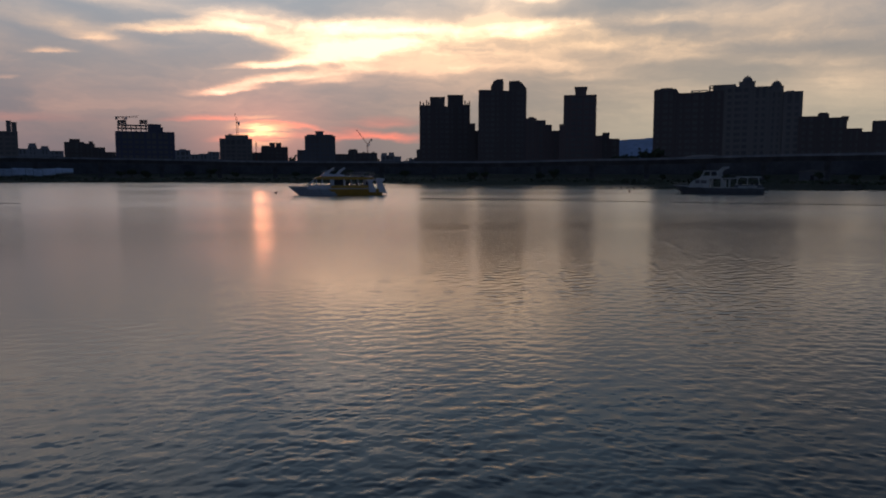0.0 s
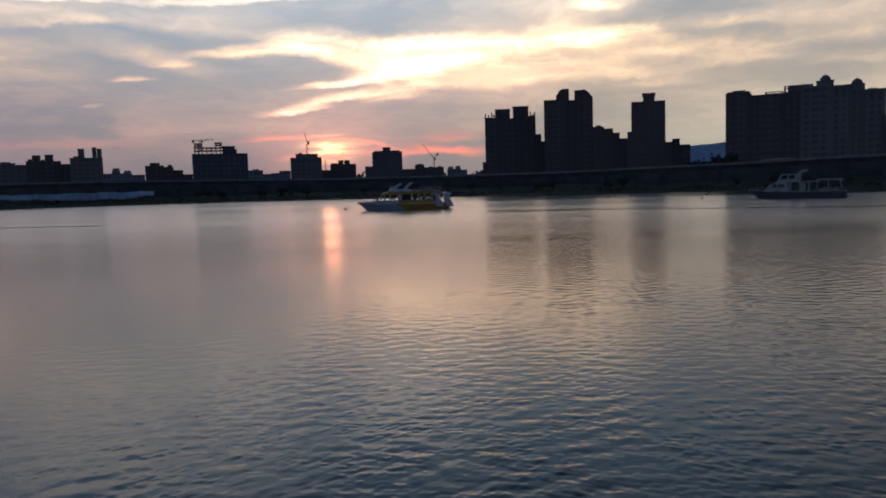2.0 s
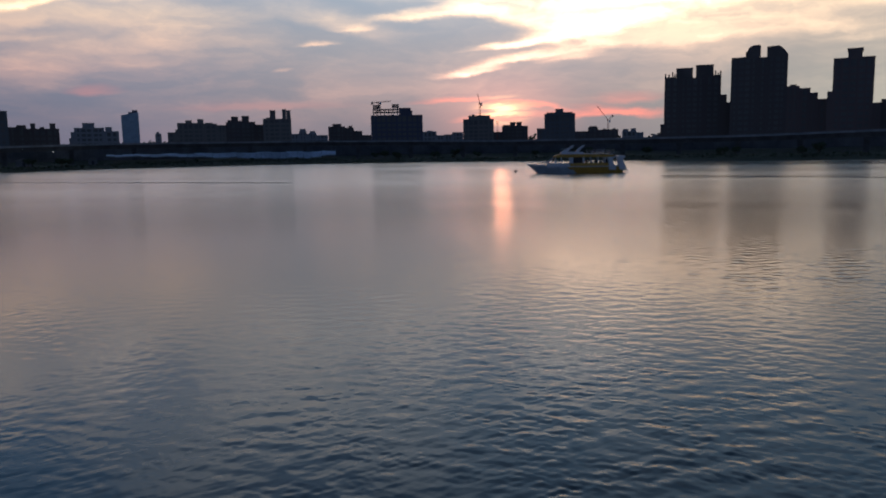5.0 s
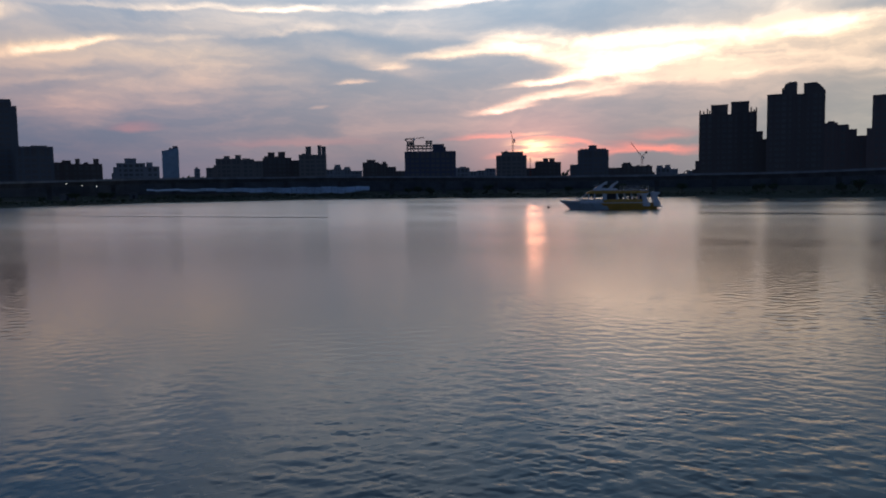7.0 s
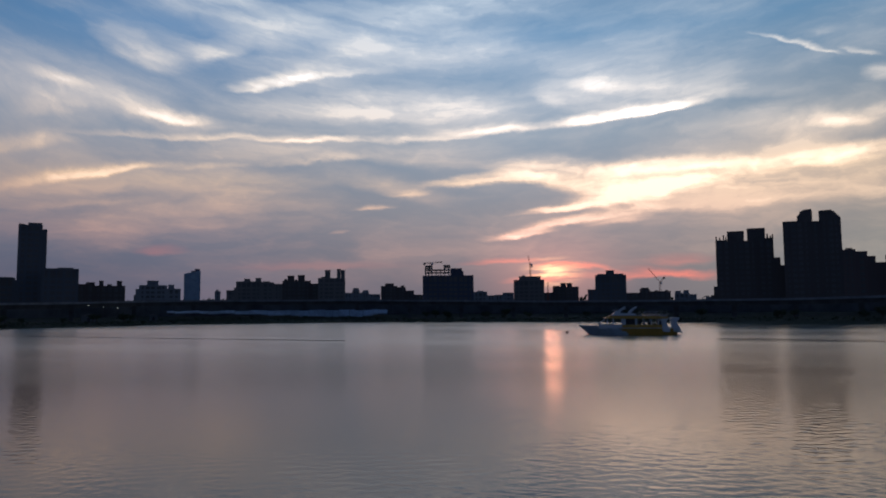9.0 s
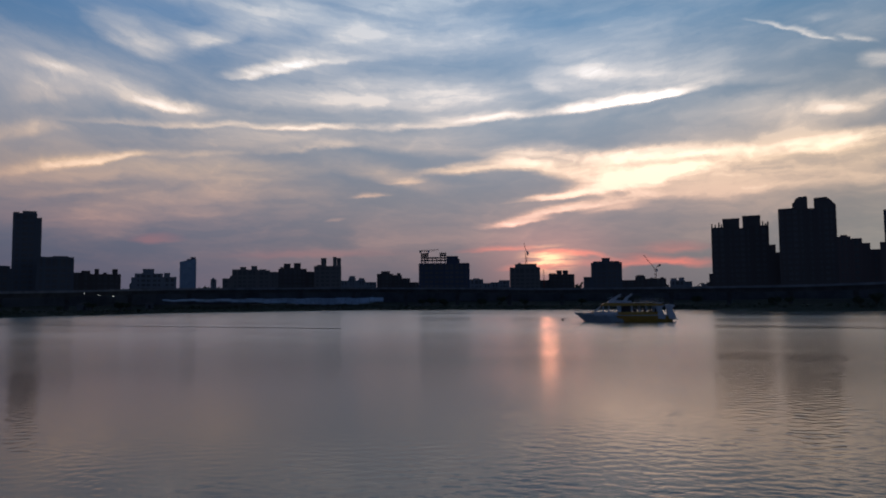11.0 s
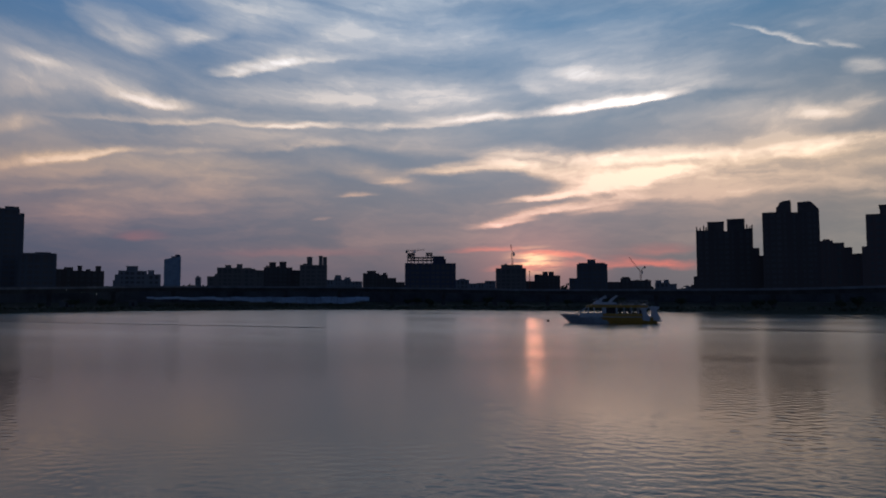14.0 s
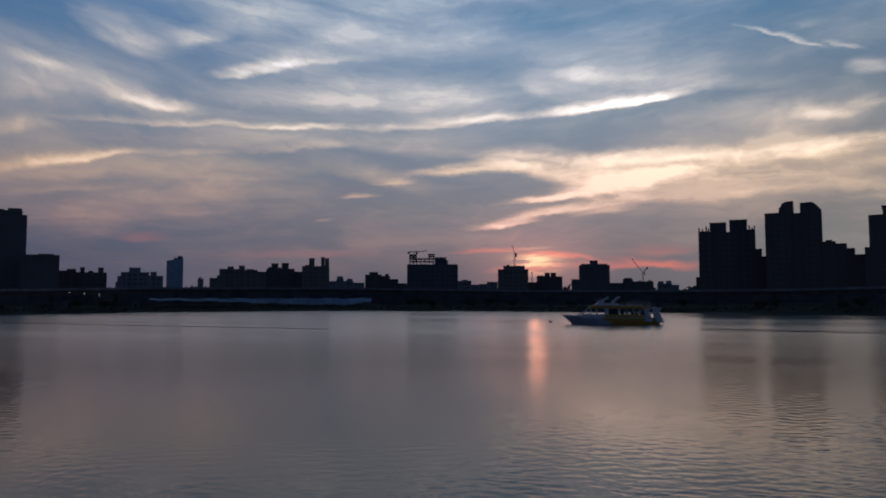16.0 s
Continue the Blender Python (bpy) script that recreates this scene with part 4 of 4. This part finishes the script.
def tree_meshes(height, seed):
    rnd = random.Random(seed)
    bm = bmesh.new()
    top = Vector((rnd.uniform(-0.3, 0.3), rnd.uniform(-0.3, 0.3), height * 0.55))
    bar(bm, (0, 0, -0.3), top * 0.55, 0.42, 6)
    bar(bm, top * 0.55, top, 0.26, 6)
    tips = [top]
    for k in range(6):
        a = rnd.uniform(0, math.tau)
        foot = top * rnd.uniform(0.55, 0.95)
        tip = foot + Vector((math.cos(a) * height * 0.28, math.sin(a) * height * 0.28, height * rnd.uniform(0.12, 0.34)))
        bar(bm, foot, tip, 0.14, 5)
        tips.append(tip)
    trunk = mesh_of("trunk", bm, M["bark"])
    bm = bmesh.new()
    for k in range(260):
        c = rnd.choice(tips)
        d = Vector((rnd.gauss(0, 1), rnd.gauss(0, 1), rnd.gauss(0, 0.75))) * height * 0.105
        o = c + d + Vector((0, 0, height * 0.08))
        s = height * rnd.uniform(0.035, 0.085)
        q = Euler((rnd.uniform(0, 6), rnd.uniform(0, 6), rnd.uniform(0, 6))).to_matrix()
        v = [bm.verts.new(o + q @ Vector(w) * s) for w in ((1, 0, 0), (0, 1, 0), (-1, 0.1, 0.2), (0, -1, -0.1), (0.1, 0, 0.9))]
        for f in ((0, 1, 4), (1, 2, 4), (2, 3, 4), (3, 0, 4), (3, 2, 1, 0)):
            bm.faces.new([v[i] for i in f])
    return trunk, mesh_of("crown", bm, M["leaf"])


TREES = [tree_meshes(6.0, 3), tree_meshes(5.0, 8), tree_meshes(4.2, 12)]
rnd = random.Random(5)
for k in range(64):
    az = rnd.uniform(-34, 57)
    r = bank(az) + rnd.uniform(6, 18) + (0 if az < 25 or az > 42 else rnd.uniform(-2, 4))
    s = rnd.uniform(0.6, 1.05) * (0.5 if 25 < az < 43 else 0.95)
    p = polar(az, r)
    trunk, crown = TREES[k % 3]
    root = thing("tree", pose(p.x, p.y, 1.2, 0, 0, rnd.uniform(0, 360)) @ Matrix.Scale(s, 4), "dark leafy riverbank tree in dusk shade", "tree", "riverbank trees")
    for n, me in (("trunk", trunk), ("crown", crown)):
        new(n, me).parent = root

# taller trees between the towers, behind the expressway
for k, (az, s) in enumerate(((-13.5, 1.7), (-14.2, 2.2), (-14.9, 1.9), (-15.5, 2.3), (-16.3, 2.0), (-17.4, 1.8), (25.4, 1.5), (44.9, 1.6))):
    p = polar(az, bank(az) + 108)
    trunk, crown = TREES[k % 3]
    root = thing("tree", pose(p.x, p.y, LAND, 0, 0, 70 * k) @ Matrix.Scale(s, 4), "tall dark tree standing between far buildings", "tree", "trees behind the expressway")
    for n, me in (("trunk", trunk), ("crown", crown)):
        new(n, me).parent = root

bm = bmesh.new()
for k in range(5200):
    az = rnd.uniform(-40, 60)
    r = bank(az) + rnd.uniform(1.0, 16)
    p = polar(az, r, 0.4 + rnd.uniform(0, 0.9) + 0.06 * (r - bank(az)))
    s = rnd.uniform(0.35, 1.1)
    v = [bm.verts.new(p + Vector((rnd.uniform(-1, 1) * s, rnd.uniform(-1, 1) * s, rnd.uniform(-0.3, 0.8) * s))) for i in range(4)]
    for f in ((0, 1, 2), (0, 2, 3), (0, 3, 1), (1, 3, 2)):
        bm.faces.new([v[i] for i in f])
for k in range(1100):
    az = rnd.uniform(26, 42.5)
    hump = max(0.0, noise.noise((az * 2.2, 0, 7)))
    p = polar(az, bank(az) + rnd.uniform(15, 22), 1.8 + rnd.uniform(0, 0.6 + 2.4 * hump))
    s = rnd.uniform(0.4, 0.9)
    v = [bm.verts.new(p + Vector((rnd.uniform(-1, 1) * s, rnd.uniform(-1, 1) * s, rnd.uniform(-0.5, 0.8) * s))) for i in range(4)]
    for f in ((0, 1, 2), (0, 2, 3), (0, 3, 1), (1, 3, 2)):
        bm.faces.new([v[i] for i in f])
tagged(new("riverbank_scrub", mesh_of("riverbank_scrub", bm, M["leaf"])), "dark scrub and reeds along the water's edge", "scrub", kind="stuff")

# belt of far treetops that closes the gaps between the buildings
bm = bmesh.new()
for k in range(5200):
    az = rnd.uniform(-40, 60)
    r = rnd.uniform(790, 850)
    top = 19.5 + 2.5 * noise.noise((az * 1.1, 2, 0)) + 2.0 * noise.noise((az * 4.0, 5, 0))
    p = polar(az, r, rnd.uniform(4.5, top))
    s = rnd.uniform(1.2, 3.0)
    v = [bm.verts.new(p + Vector((rnd.uniform(-1, 1) * s, rnd.uniform(-1, 1) * s, rnd.uniform(-0.8, 1) * s))) for i in range(4)]
    for f in ((0, 1, 2), (0, 2, 3), (0, 3, 1), (1, 3, 2)):
        bm.faces.new([v[i] for i in f])
tagged(new("far_woods", mesh_of("far_woods", bm, M["leaf"])), "dark belt of distant treetops behind the far bank", "trees", kind="stuff")

# ---- lit lamps and sheds on the far bank ----


def street_lamp(az, el):
    r = bank(az) + 30
    p = polar(az, r)
    h = EYE_Z + r * math.tan(radians(el)) - 1.6
    root = thing("street_lamp", pose(p.x, p.y, 1.6, 0, 0, az), "lit street lamp on a slim pole by the river", "street lamp", "lit riverbank lamps")
    bm = bmesh.new()
    bar(bm, (0, 0, -0.4), (0, 0, h), 0.16, 8)
    bar(bm, (0, 0, h - 0.1), (0, -1.2, h + 0.15), 0.1, 6)
    part("pole", bm, M["girder"], root, smooth=False)
    bm = bmesh.new()
    box(bm, -0.2, 0.2, -1.7, -1.1, h + 0.0, h + 0.18)
    part("lamp_head", bm, M["lamp"], root, "glowing lamp head")


for az, el in ((47.63, 0.66), (46.70, 0.54), (45.79, 0.46)):
    street_lamp(az, el)


def shed(az, w, z1, label):
    r = bank(az) + 34
    p = polar(az, r)
    root = thing("shed", pose(p.x, p.y, 1.8, 0, 0, az), label, "shed")
    part_box("wall", root, M["slate"], -w / 2, w / 2, 0, 5, -0.5, z1)
    bm = bmesh.new()
    prism(bm, ((-w / 2 - 0.4, z1), (w / 2 + 0.4, z1), (w / 2 + 0.4, z1 + 0.2), (0, z1 + 1.0), (-w / 2 - 0.4, z1 + 0.2)), -0.5, 5.5)
    part("roof", bm, M["roof"], root)
    part_box("door", root, M["dark"], -0.6, 0.6, -0.06, 0.1, -0.4, 2.1)


shed(-26.4, 9.0, 3.4, "grey flat shed under the expressway")
shed(43.4, 4.0, 3.0, "small grey shed on the grassy bank")
shed(47.6, 6.5, 3.0, "grey shed beneath the expressway")

# ---- moored boats ----


def boat_hull(length, beam, mats, swoosh):
    """Raked-bow hull; the second paint runs aft of a slanting line."""
    bm = bmesh.new()
    nx, levels = 26, (0.0, 0.2, 0.42, 0.62, 0.82, 1.0)
    sides = []
    for side in (-1, 1):
        grid = []
        for i in range(nx + 1):
            s = i / nx
            sheer = 1.45 + 0.65 * (1 - min(1, s / 0.55)) ** 1.6
            row = []
            for v in levels:
                z = -0.45 + (sheer + 0.45) * v
                x = (1 - s) * 2.9 * (1 - v) ** 0.9 + s * length
                full = min(1.0, s / 0.34) ** (0.95 - 0.35 * v)
                y = side * beam / 2 * full * (0.72 + 0.28 * v ** 0.6) * (1 - 0.08 * max(0, s - 0.7) / 0.3)
                row.append(bm.verts.new((x, y, z)))
            grid.append(row)
        sides.append(grid)
        for i in range(nx):
            for j in range(len(levels) - 1):
                f = bm.faces.new((grid[i][j], grid[i + 1][j], grid[i + 1][j + 1], grid[i][j + 1]))
                mid = f.calc_center_median()
                f.material_index = 2 if mid.z < 0.12 else 1 if mid.x > swoosh - 1.6 * (mid.z - 0.6) else 0
    a, b = sides
    for i in range(nx):
        bm.faces.new((a[i][-1], a[i + 1][-1], b[i + 1][-1], b[i][-1]))
        f = bm.faces.new((a[i][0], b[i][0], b[i + 1][0], a[i + 1][0]))
        f.material_index = 2
    for j in range(len(levels) - 1):
        bm.faces.new((a[nx][j], b[nx][j], b[nx][j + 1], a[nx][j + 1]))
    bmesh.ops.remove_doubles(bm, verts=bm.verts, dist=0.002)
    return mesh_of("hull", bm, mats, True)


def sheer_line(side, half):
    line = []
    for i in range(1, 22):
        s = i / 21
        line.append((s * 21.1 + 0.05, side * half * min(1.0, s / 0.34) ** 0.6 * (1 - 0.08 * max(0, s - 0.7) / 0.3), 1.45 + 0.65 * (1 - min(1, s / 0.55)) ** 1.6))
    return line


def tour_boat(m, label, hull, aft, trim, upper, roof_mat, bulk):
    root = thing("tour_boat", m, label, "boat", "moored boats")
    new("hull", boat_hull(21.2, 5.4, [M[hull], M[aft], M["navy"]], 10.4)).parent = root

    # rubbing strake along the sheer
    for y in (-1, 1):
        bm = bmesh.new()
        tube(bm, sheer_line(y, 2.73), 0.16)
        part("strake", bm, M[trim], root)
    # cabin: sills, posts, window openings seen through, fascia
    for y in (-2.35, 2.35):
        part_box("cabin_sill", root, M[trim], 4.6, 9.6, y - 0.08, y + 0.08, 1.3, 2.2)
        part_box("cabin_sill", root, M[aft], 9.6, 18.4, y - 0.08, y + 0.08, 1.3, 2.2, label="painted cabin side")
        for x0, x1 in ((6.4, 6.65), (7.7, 7.9), (9.6, 10.4), (12.5, 12.8), (14.2, 14.35), (15.7, 15.85), (17.2, 17.4), (18.3, 18.7)):
            part_box("window_post", root, M[trim], x0, x1, y - 0.07, y + 0.07, 2.2, 3.5)
    part_box("deckhouse", root, M[bulk], 10.4, 12.4, -2.2, 2.2, 1.3, 3.48)
    for x, h in ((13.4, 2.9), (14.4, 2.5), (15.5, 2.75), (16.5, 2.5), (17.6, 2.9)):
        part_box("bench", root, M["dark"], x - 0.28, x + 0.28, -2.0, 2.0, 1.3, h, taper=0.15)
    bm = bmesh.new()
    prism(bm, ((5.9, 3.52), (19.0, 3.48), (19.4, 3.65), (19.2, 3.95), (7.4, 4.2), (6.3, 3.95)), -2.6, 2.6)
    roof = part("roof", bm, M[roof_mat], root, "coloured cabin roof")
    part_box("walkway", roof, M[trim], 7.4, 19.2, -2.4, 2.4, 4.2, 4.28)
    # raked windscreen
    for y in (-2.3, -1.15, 0.0, 1.15, 2.3):
        bm = bmesh.new()
        bar(bm, (3.6 + 0.12 * y * y, y * 0.85, 1.85), (6.4, y, 3.75), 0.16)
        part("windscreen_post", bm, M[trim], root)
    bm = bmesh.new()
    vs = [bm.verts.new(c) for c in ((3.75, -1.7, 1.9), (3.75, 1.7, 1.9), (5.2, 2.15, 2.85), (5.2, -2.15, 2.85))]
    bm.faces.new(vs)
    bmesh.ops.solidify(bm, geom=bm.faces[:], thickness=0.06)
    part("windscreen", bm, M["glass"], root, "dark raked windscreen")
    part_box("foredeck_hatch", root, M[trim], 2.4, 3.5, -0.7, 0.7, 1.75, 2.0)
    # flybridge with swept radar fins
    bm = bmesh.new()
    prism(bm, ((7.4, 4.2), (12.8, 4.2), (12.6, 4.6), (9.4, 4.75), (8.9, 5.2), (8.5, 5.2), (7.8, 4.7)), -1.7, 1.7)
    part("flybridge", bm, M[upper], root, "pale flybridge shell")
    for y in (-1.4, 1.4):
        for x in (8.7, 11.1):
            bm = bmesh.new()
            prism(bm, ((x - 0.3, 4.6), (x + 0.5, 4.6), (x + 0.95, 5.25), (x + 1.9, 6.1), (x + 1.6, 6.2), (x + 0.45, 5.5)), y - 0.12, y + 0.12)
            part("radar_fin", bm, M[upper], root, "swept pale fin")
    part_box("radar_bar", root, M[upper], 9.9, 10.4, -1.4, 1.4, 5.5, 5.68)
    bm = bmesh.new()
    bar(bm, (7.7, -1.5, 5.3), (10.6, -1.5, 5.7), 0.12)
    bar(bm, (7.7, 1.5, 5.3), (10.6, 1.5, 5.7), 0.12)
    bar(bm, (7.7, -1.5, 5.3), (7.7, 1.5, 5.3), 0.12)
    part("flybridge_rail", bm, M[upper], root)
    # rails of the upper deck and the bow
    for y in (-2.4, 2.4):
        bm = bmesh.new()
        bar(bm, (13.4, y, 5.05), (19.3, y, 5.05), 0.07)
        bar(bm, (13.4, y, 4.65), (19.3, y, 4.65), 0.05)
        for i in range(6):
            bar(bm, (13.4 + i * 1.18, y, 4.2), (13.4 + i * 1.18, y, 5.05), 0.06)
        part("upper_rail", bm, M["rail"], root)
        bm = bmesh.new()
        sgn = 1 if y > 0 else -1
        pts = [(0.5, 0.15 * sgn, 2.6), (2.0, 0.9 * sgn, 2.55), (3.6, 1.6 * sgn, 2.5), (5.0, 2.1 * sgn, 2.4)]
        for a, b in zip(pts, pts[1:]):
            bar(bm, a, b, 0.06)
        for q in pts:
            bar(bm, q, (q[0], q[1], 1.6), 0.05)
        part("bow_rail", bm, M["rail"], root)
    # rounded stern wings and platform
    for y in (-2.3, 2.3):
        for x, top, w in ((18.1, 4.0, 0.88), (20.35, 3.7, 0.85)):
            bm = bmesh.new()
            side = ((0.0, 0.7), (1.5, 0.6), (1.75, 0.85), (1.7, 1.4), (1.25, 2.0), (0.9, 2.6), (0.95, 3.05), (1.45, 3.35), (1.45, 3.75), (1.0, top), (0.1, top + 0.12), (-0.5, top - 0.1), (-0.45, 3.4), (-0.1, 2.6), (-0.05, 1.6))
            prism(bm, [(x + 0.3 + (px - 0.3) * w, pz) for px, pz in side], y - 0.26, y + 0.26)
            part("stern_wing", bm, M[trim], root, "rounded pale stern wing")
    part_box("stern_bulkhead", root, M[bulk], 18.8, 18.95, -2.2, 2.2, 1.3, 3.48)
    part_box("swim_platform", root, M[trim], 20.9, 22.3, -2.2, 2.2, 0.45, 0.7)
    return root


def moored(az, dist, turn):
    p = polar(az, dist)
    return pose(p.x, p.y, 0, 0, 0, az + turn) @ Matrix.Translation((-11.0, 0, 0))


boat_a = tour_boat(moored(8.15, 170, 2.0), "yellow and white tour boat with flybridge moored on the river", "bluewhite", "yellow", "white", "white", "yellow", "dark")


def cabin_boat(m, label):
    """Grey cabin cruiser: pale wheelhouse, high steering shelter, open waist, aft cabin."""
    root = thing("cabin_boat", m, label, "boat", "moored boats")
    new("hull", boat_hull(21.2, 5.2, [M["darkboat"], M["darkboat"], M["navy"]], 40.0)).parent = root
    for y in (-1, 1):
        bm = bmesh.new()
        tube(bm, sheer_line(y, 2.64), 0.18)
        part("strake", bm, M["greyboat"], root)
    bm = bmesh.new()
    prism(bm, ((3.7, 1.5), (9.0, 1.4), (8.8, 3.7), (6.6, 3.75), (5.2, 3.3), (4.2, 2.3)), -2.2, 2.2)
    house = part("wheelhouse", bm, M["offwhite"], root, "pale sloping wheelhouse")
    for x0, x1 in ((5.6, 6.6), (6.9, 8.2)):
        for y in (-2.23, 2.17):
            part_box("side_window", house, M["glass"], x0, x1, y, y + 0.06, 2.5, 3.3)
    bm = bmesh.new()
    vs = [bm.verts.new(c) for c in ((4.2, -1.8, 2.42), (4.2, 1.8, 2.42), (5.05, 1.8, 3.3), (5.05, -1.8, 3.3))]
    bm.faces.new(vs)
    bmesh.ops.solidify(bm, geom=bm.faces[:], thickness=0.05)
    part("windscreen", bm, M["glass"], house, "dark raked windscreen")
    # open-sided steering shelter on the roof
    for y in (-1.6, 1.6):
        for a, b in (((6.6, 3.7), (7.6, 5.4)), ((10.8, 3.8), (10.4, 5.5)), ((8.9, 3.7), (9.0, 5.4))):
            bm = bmesh.new()
            bar(bm, (a[0], y, a[1]), (b[0], y, b[1]), 0.26)
            part("shelter_post", bm, M["offwhite"], root)
        part_box("shelter_side", root, M["offwhite"], 6.9, 11.4, y - 0.08, y + 0.08, 3.7, 4.35)
    bm = bmesh.new()
    prism(bm, ((7.2, 5.35), (10.9, 5.4), (11.2, 5.6), (7.6, 5.65)), -1.85, 1.85)
    part("shelter_roof", bm, M["offwhite"], root)
    for y in (-1.5, 1.5):
        bm = bmesh.new()
        prism(bm, ((10.3, 4.2), (11.9, 4.2), (11.6, 4.9), (11.9, 5.7), (13.2, 6.3), (13.1, 6.6), (11.7, 6.5), (10.9, 5.8)), y - 0.12, y + 0.12)
        part("radar_fin", bm, M["greyboat"], root, "swept grey radar arch")
    part_box("radar_bar", root, M["greyboat"], 11.8, 12.9, -1.4, 1.4, 6.25, 6.42)
    part_box("roof", root, M["greyboat"], 8.7, 15.6, -2.3, 2.3, 3.62, 3.82)
    for x in (9.4, 11.6, 13.4):
        for y in (-2.15, 2.15):
            part_box("roof_post", root, M["offwhite" if x < 12 else "greyboat"], x - 0.18, x + 0.18, y - 0.1, y + 0.1, 1.3, 3.62)
    part_box("companionway", root, M["offwhite"], 11.7, 12.6, -1.9, 1.9, 1.3, 3.3)
    bm = bmesh.new()
    prism(bm, ((14.6, 1.3), (20.7, 1.2), (21.0, 1.7), (20.6, 2.3), (14.6, 2.2)), -2.3, 2.3)
    well = part("aft_well", bm, M["darkboat"], root, "dark grey aft cockpit sides")
    for y in (-2.33, 2.27):
        part_box("pale_panel", well, M["greyboat"], 15.4, 19.6, y, y + 0.06, 1.55, 1.95)
    for x, lean in ((15.0, 0.25), (17.4, 0.0), (20.2, -0.45)):
        for y in (-2.15, 2.15):
            bm = bmesh.new()
            bar(bm, (x, y, 2.2), (x + lean, y, 4.0), 0.24)
            part("canopy_post", bm, M["offwhite"], root, "pale canopy post")
    bm = bmesh.new()
    prism(bm, ((14.7, 3.95), (20.3, 3.9), (20.7, 4.05), (20.3, 4.2), (15.0, 4.25)), -2.4, 2.4)
    part("aft_canopy", bm, M["greyboat"], root, "grey flat aft canopy")
    part_box("aft_bulkhead", root, M["dark"], 17.2, 17.45, -2.0, 2.0, 1.3, 3.9)
    for x in (15.9, 18.4, 19.5):
        part_box("bench", root, M["dark"], x - 0.3, x + 0.3, -1.9, 1.9, 1.3, 2.75, taper=0.12)
    part_box("swim_platform", root, M["greyboat"], 20.9, 22.0, -2.1, 2.1, 0.45, 0.7)
    for y in (-1, 1):
        bm = bmesh.new()
        pts = [(0.5, 0.15 * y, 2.6), (2.0, 0.9 * y, 2.55), (3.6, 1.6 * y, 2.5)]
        for a, b in zip(pts, pts[1:]):
            bar(bm, a, b, 0.06)
        for q in pts:
            bar(bm, q, (q[0], q[1], 1.6), 0.05)
        part("bow_rail", bm, M["rail"], root)
    return root


boat_b = cabin_boat(moored(-20.45, 190, -2.0) @ Matrix.Scale(0.98, 4), "grey cabin cruiser with pale wheelhouse moored on the river")


def buoy(az, dist, r, label):
    p = polar(az, dist)
    root = thing("mooring_buoy", pose(p.x, p.y, 0), label, "buoy", "mooring buoys")
    bm = bmesh.new()
    bmesh.ops.create_uvsphere(bm, u_segments=16, v_segments=10, radius=r)
    for v in bm.verts:
        v.co.z = v.co.z * 0.92 + r * 0.35
    part("float", bm, M["buoy"], root, smooth=True)
    bm = bmesh.new()
    bar(bm, (0, 0, r * 1.1), (0, 0, r * 1.55), r * 0.3, 8)
    part("ring", bm, M["rail"], root)


buoy(12.68, 183, 0.36, "dark rust-red mooring buoy floating off a bow")
buoy(-14.1, 199, 0.34, "dark rust-red mooring buoy on open water")
# slack line from the yellow boat's bow to its buoy
a, b = boat_a.matrix_world @ Vector((0.3, 0, 1.75)), polar(12.68, 183, 0.5)
bm = bmesh.new()
tube(bm, [a.lerp(b, k / 12) - Vector((0, 0, 1.2 * k / 12 * (1 - k / 12))) for k in range(13)], 0.05)
tagged(new("mooring_line", mesh_of("mooring_line", bm, M["rope"])), "slack wet mooring rope from bow to buoy", "rope")
